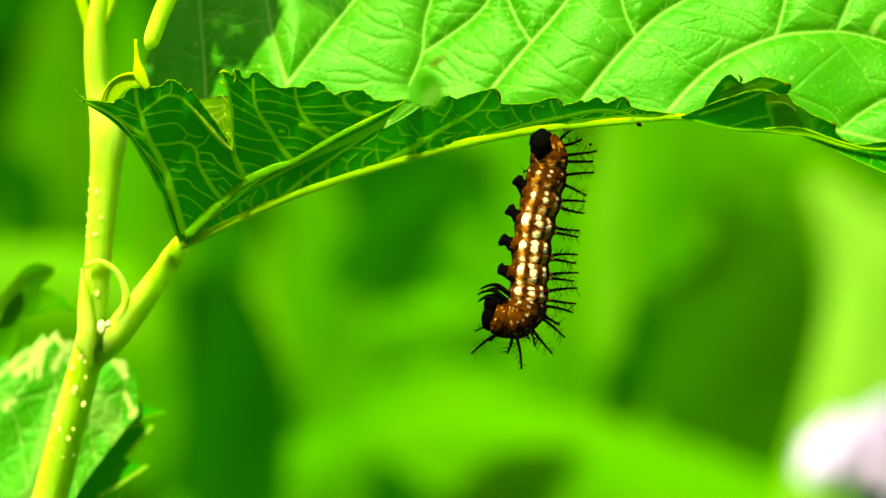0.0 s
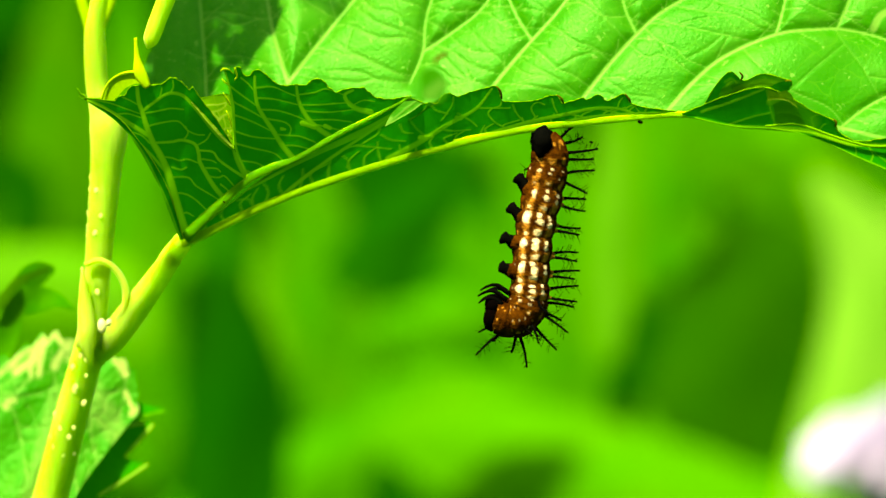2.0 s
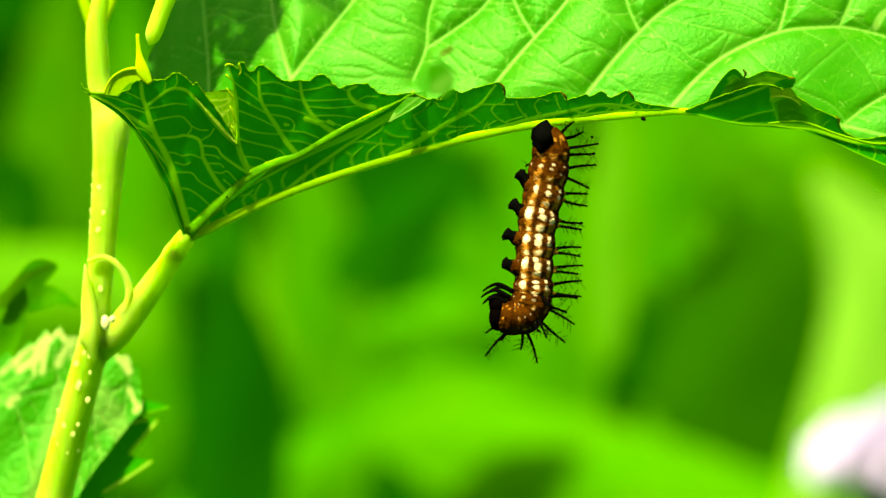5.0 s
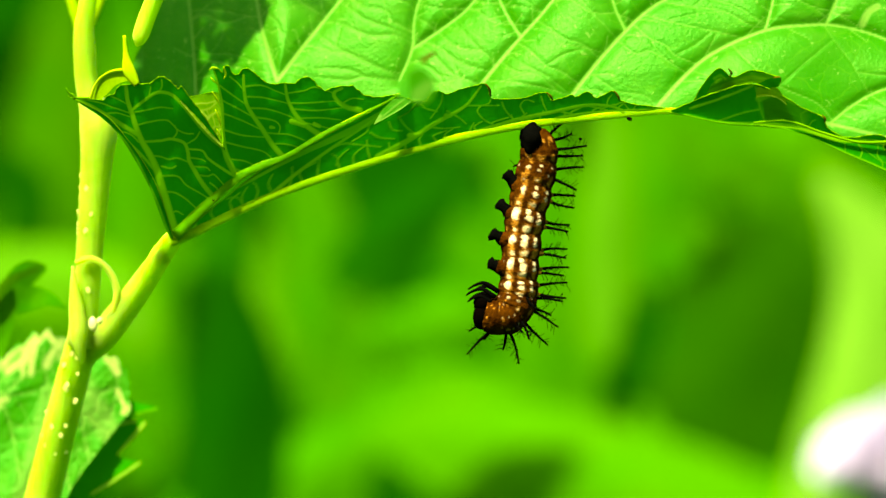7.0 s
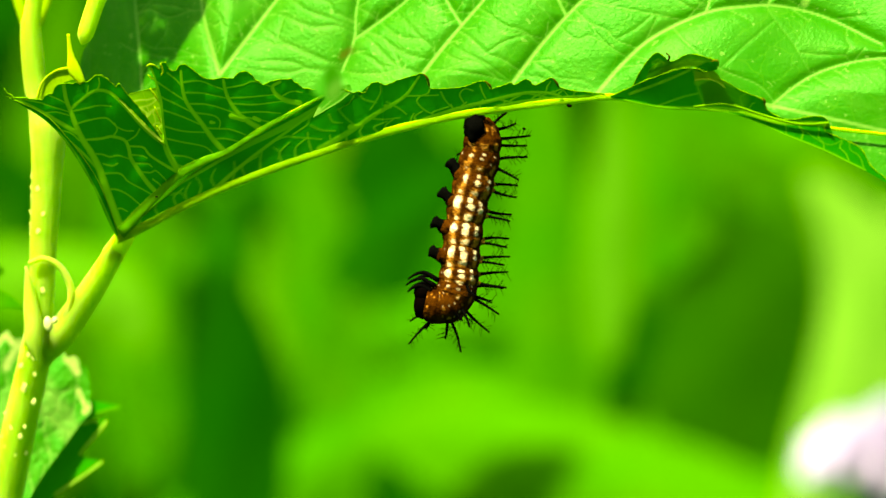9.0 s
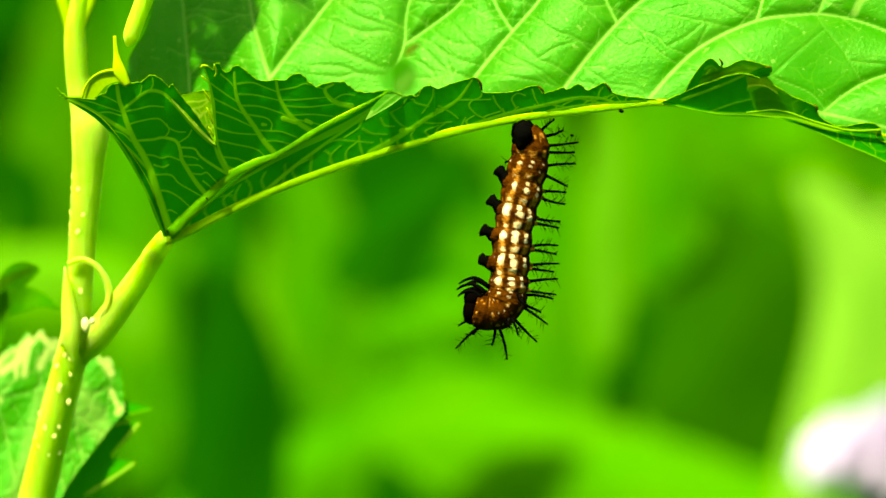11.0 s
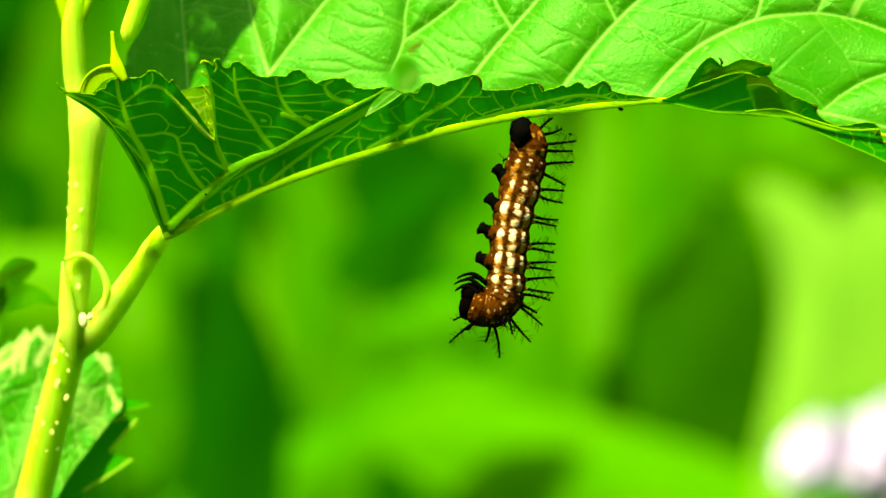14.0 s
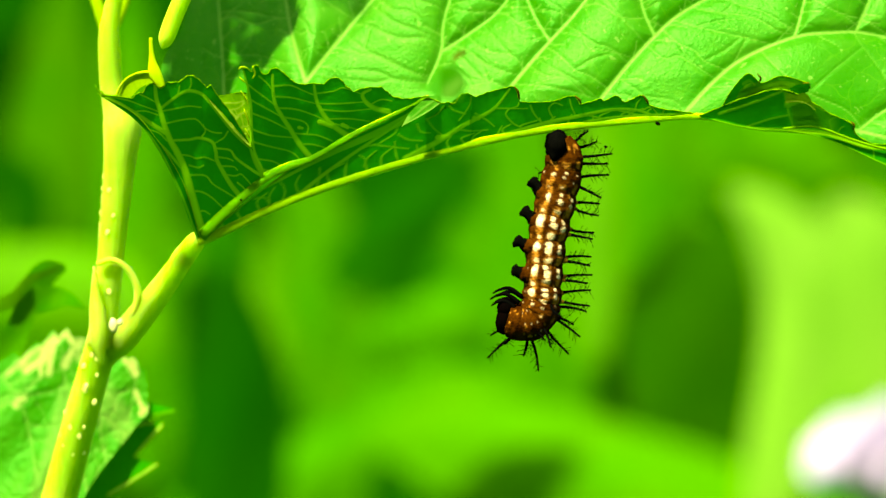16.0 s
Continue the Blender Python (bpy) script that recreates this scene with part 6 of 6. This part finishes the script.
    walk(CATERPILLAR, [
        (0, hang(0, 0, 0)),
        (0.2, hang(0.08, 0, 0.08)),
        (0.5, hang(0.35, -0.01, 0.16)),
        (1, hang(0.27, 0.13, 0.04)),
        (1.5, hang(0.18, 0.28, -1.15)),
        (2, hang(0.12, 0.32, -0.07)),
        (2.5, hang(0.07, 0.33, -0.58)),
        (3, hang(0.31, 0.29, -0.79)),
        (3.2, hang(-0.47, 0.56, -0.53)),
        (3.3, hang(-1.1, 0.7, -0.34)),
        (3.4, hang(-1.21, 0.84, -0.29)),
        (3.5, hang(-1.07, 0.97, -0.29)),
        (3.7, hang(-1.35, 0.86, -0.43)),
        (3.8, hang(-1.14, 0.81, -0.58)),
        (3.9, hang(-0.67, 0.76, -0.8)),
        (4, hang(0.04, 0.7, -1.09)),
        (4.1, hang(0.36, 0.76, -1.16)),
        (4.2, hang(0.89, 0.81, -1.29)),
        (6.3, hang(-1.34, 1.2, -1)),
        (6.4, hang(-1.35, 1.22, -1.01)),
        (6.5, hang(-1.1, 1.23, -1.08)),
        (6.6, hang(-1.32, 1.16, -0.82)),
        (6.7, hang(-1.64, 1.08, -0.53)),
        (6.8, hang(-1.7, 1, -0.32)),
        (6.9, hang(-1.75, 0.92, -0.1)),
        (7, hang(-1.53, 0.85, 0.05)),
        (7.1, hang(-2.13, 1.1, 0.05)),
        (7.2, hang(-2.36, 1.34, -0.05)),
        (7.3, hang(-2.69, 1.59, -0.12)),
        (7.4, hang(-2.83, 1.84, -0.24)),
        (7.5, hang(-3.09, 2.09, -0.33)),
        (7.6, hang(-4.84, 2.13, -0.15)),
        (7.7, hang(-6.6, 2.18, 0.04)),
        (7.8, hang(-5.62, 2.22, -0.46)),
        (7.9, hang(-3.58, 2.27, -1.23)),
        (8, hang(-2.37, 2.31, -1.79)),
        (8.1, hang(-6.37, 2.05, -0.57)),
        (8.2, hang(-9.97, 1.79, 0.56)),
        (8.3, hang(-9.78, 1.53, 0.74)),
        (8.4, hang(-6.77, 1.27, 0.21)),
        (8.5, hang(-1.38, 1.01, -0.91)),
        (8.6, hang(0.35, 1.32, -1.34)),
        (8.7, hang(-1.97, 1.63, -0.75)),
        (8.8, hang(-6.33, 1.94, 0.35)),
        (8.9, hang(-9.89, 2.25, 1.25)),
        (9, hang(-10.12, 2.57, 1.31)),
        (9.1, hang(-7.6, 2.15, 0.63)),
        (9.2, hang(-4.44, 1.74, -0.21)),
        (11.3, hang(-2.8, 1.45, 0.94)),
        (11.4, hang(-5.25, 2.8, 1.52)),
        (11.5, hang(-6.87, 4.15, 1.89)),
        (11.6, hang(-6.49, 4.23, 1.76)),
        (11.7, hang(-1.54, 4.32, 0.5)),
        (11.8, hang(1.63, 4.41, -0.32)),
        (11.9, hang(0.64, 4.49, -0.1)),
        (12, hang(-4.71, 4.58, 1.21)),
        (12.1, hang(-8.51, 3.87, 2.24)),
        (12.2, hang(-7.45, 3.17, 2.06)),
        (12.3, hang(-2.66, 2.46, 0.95)),
        (12.4, hang(0.26, 1.75, 0.31)),
        (12.5, hang(0.07, 1.04, 0.44)),
        (12.6, hang(-2.49, 1.02, 1.04)),
        (12.7, hang(-4.61, 0.99, 1.54)),
        (12.8, hang(-4.16, 0.97, 1.39)),
        (12.9, hang(-3.01, 0.95, 1.06)),
        (13, hang(-2.92, 0.93, 1)),
        (13.1, hang(-4.26, 0.89, 1.24)),
        (13.2, hang(-4.53, 0.86, 1.21)),
        (13.3, hang(-3.92, 0.82, 0.96)),
        (13.4, hang(-2.6, 0.79, 0.54)),
        (13.5, hang(-2.26, 0.75, 0.35)),
        (13.6, hang(-2.94, 0.95, 0.61)),
        (13.7, hang(-4.07, 1.14, 0.98)),
        (13.8, hang(-4.57, 1.33, 1.19)),
        (13.9, hang(-3.49, 1.53, 1.01)),
        (14, hang(-3.05, 1.72, 0.99)),
        (14.1, hang(-3.07, 1.65, 1.27)),
        (14.2, hang(-2.69, 1.57, 1.46)),
        (14.3, hang(-2.92, 1.5, 1.8)),
        (14.4, hang(-2.45, 1.43, 1.96)),
        (14.5, hang(-1.69, 1.36, 2.06)),
        (14.6, hang(-0.93, 1.58, 1.74)),
        (14.7, hang(-0.69, 1.8, 1.55)),
        (14.8, hang(-1.78, 2.02, 1.69)),
        (14.9, hang(-3.67, 2.24, 2.03)),
        (15, hang(-5.04, 2.46, 2.24)),
        (15.1, hang(-3.35, 2.09, 2.07)),
        (15.2, hang(0.27, 1.72, 1.42)),
        (15.3, hang(3.18, 1.35, 0.95)),
        (15.4, hang(1.93, 0.99, 1.51)),
        (15.5, hang(-1.77, 0.62, 2.69)),
        (15.6, hang(-3.6, 0.44, 2.95)),
        (15.7, hang(-0.96, 0.26, 2.1)),
        (15.8, hang(2.46, 0.08, 1.04)),
        (15.9, hang(3.94, -0.09, 0.47)),
        (16, hang(2.37, -0.27, 0.67)),
    ])
    walk(FRONT, [(t, curl(a)) for t, a in ((0, 0), (1, 0), (1.5, 2), (2, 4), (3, 6), (3.5, 6), (4, 8), (6.5, 9), (7, 7), (7.5, 4), (8, 3), (8.5, 5), (9, 10), (9.2, 9), (11.5, 5), (12.5, 3), (13, 4), (14, 2), (14.5, -1), (15, 0), (15.5, 4), (16, 4))])
    walk(WEEDS["right"], [(t, lean(WEEDS["right"], d)) for t, d in ((0, 0), (2, 0.1), (4, 0.2), (6.5, 0.5), (8, 0.9), (9.2, -0.5), (11.4, -1.2), (12.2, -2.4), (13, -3.2), (13.8, -4.2), (14.5, -4.8), (15.4, -5.7), (16, -6.2))])
    walk(FLOWERS[0], [(t, lean(FLOWERS[0], d)) for t, d in ((0, 0), (4, 0.3), (6.5, 0.8), (8, 1.4), (9.2, -0.2), (11.4, 0.0), (12.2, 0.0), (13, -0.9), (13.8, -1.8), (14.5, -1.4), (15.4, 0.0), (16, 0.4))])
    walk(FLOWERS[1], [(t, lean(FLOWERS[1], d)) for t, d in ((0, 0), (4, 0.2), (8, 0.5), (9.2, 0.0), (12.2, 0.0), (13, 0.4), (13.8, 0.9), (14.5, -1.2), (15.4, -0.2), (16, 0.2))])
    walk(WEEDS["centre"], [(t, lean(WEEDS["centre"], d)) for t, d in ((0, 0), (4, 0.3), (7, -0.3), (9, 0.2), (12, -0.4), (14.5, -1.0), (16, -1.2))])


motions()
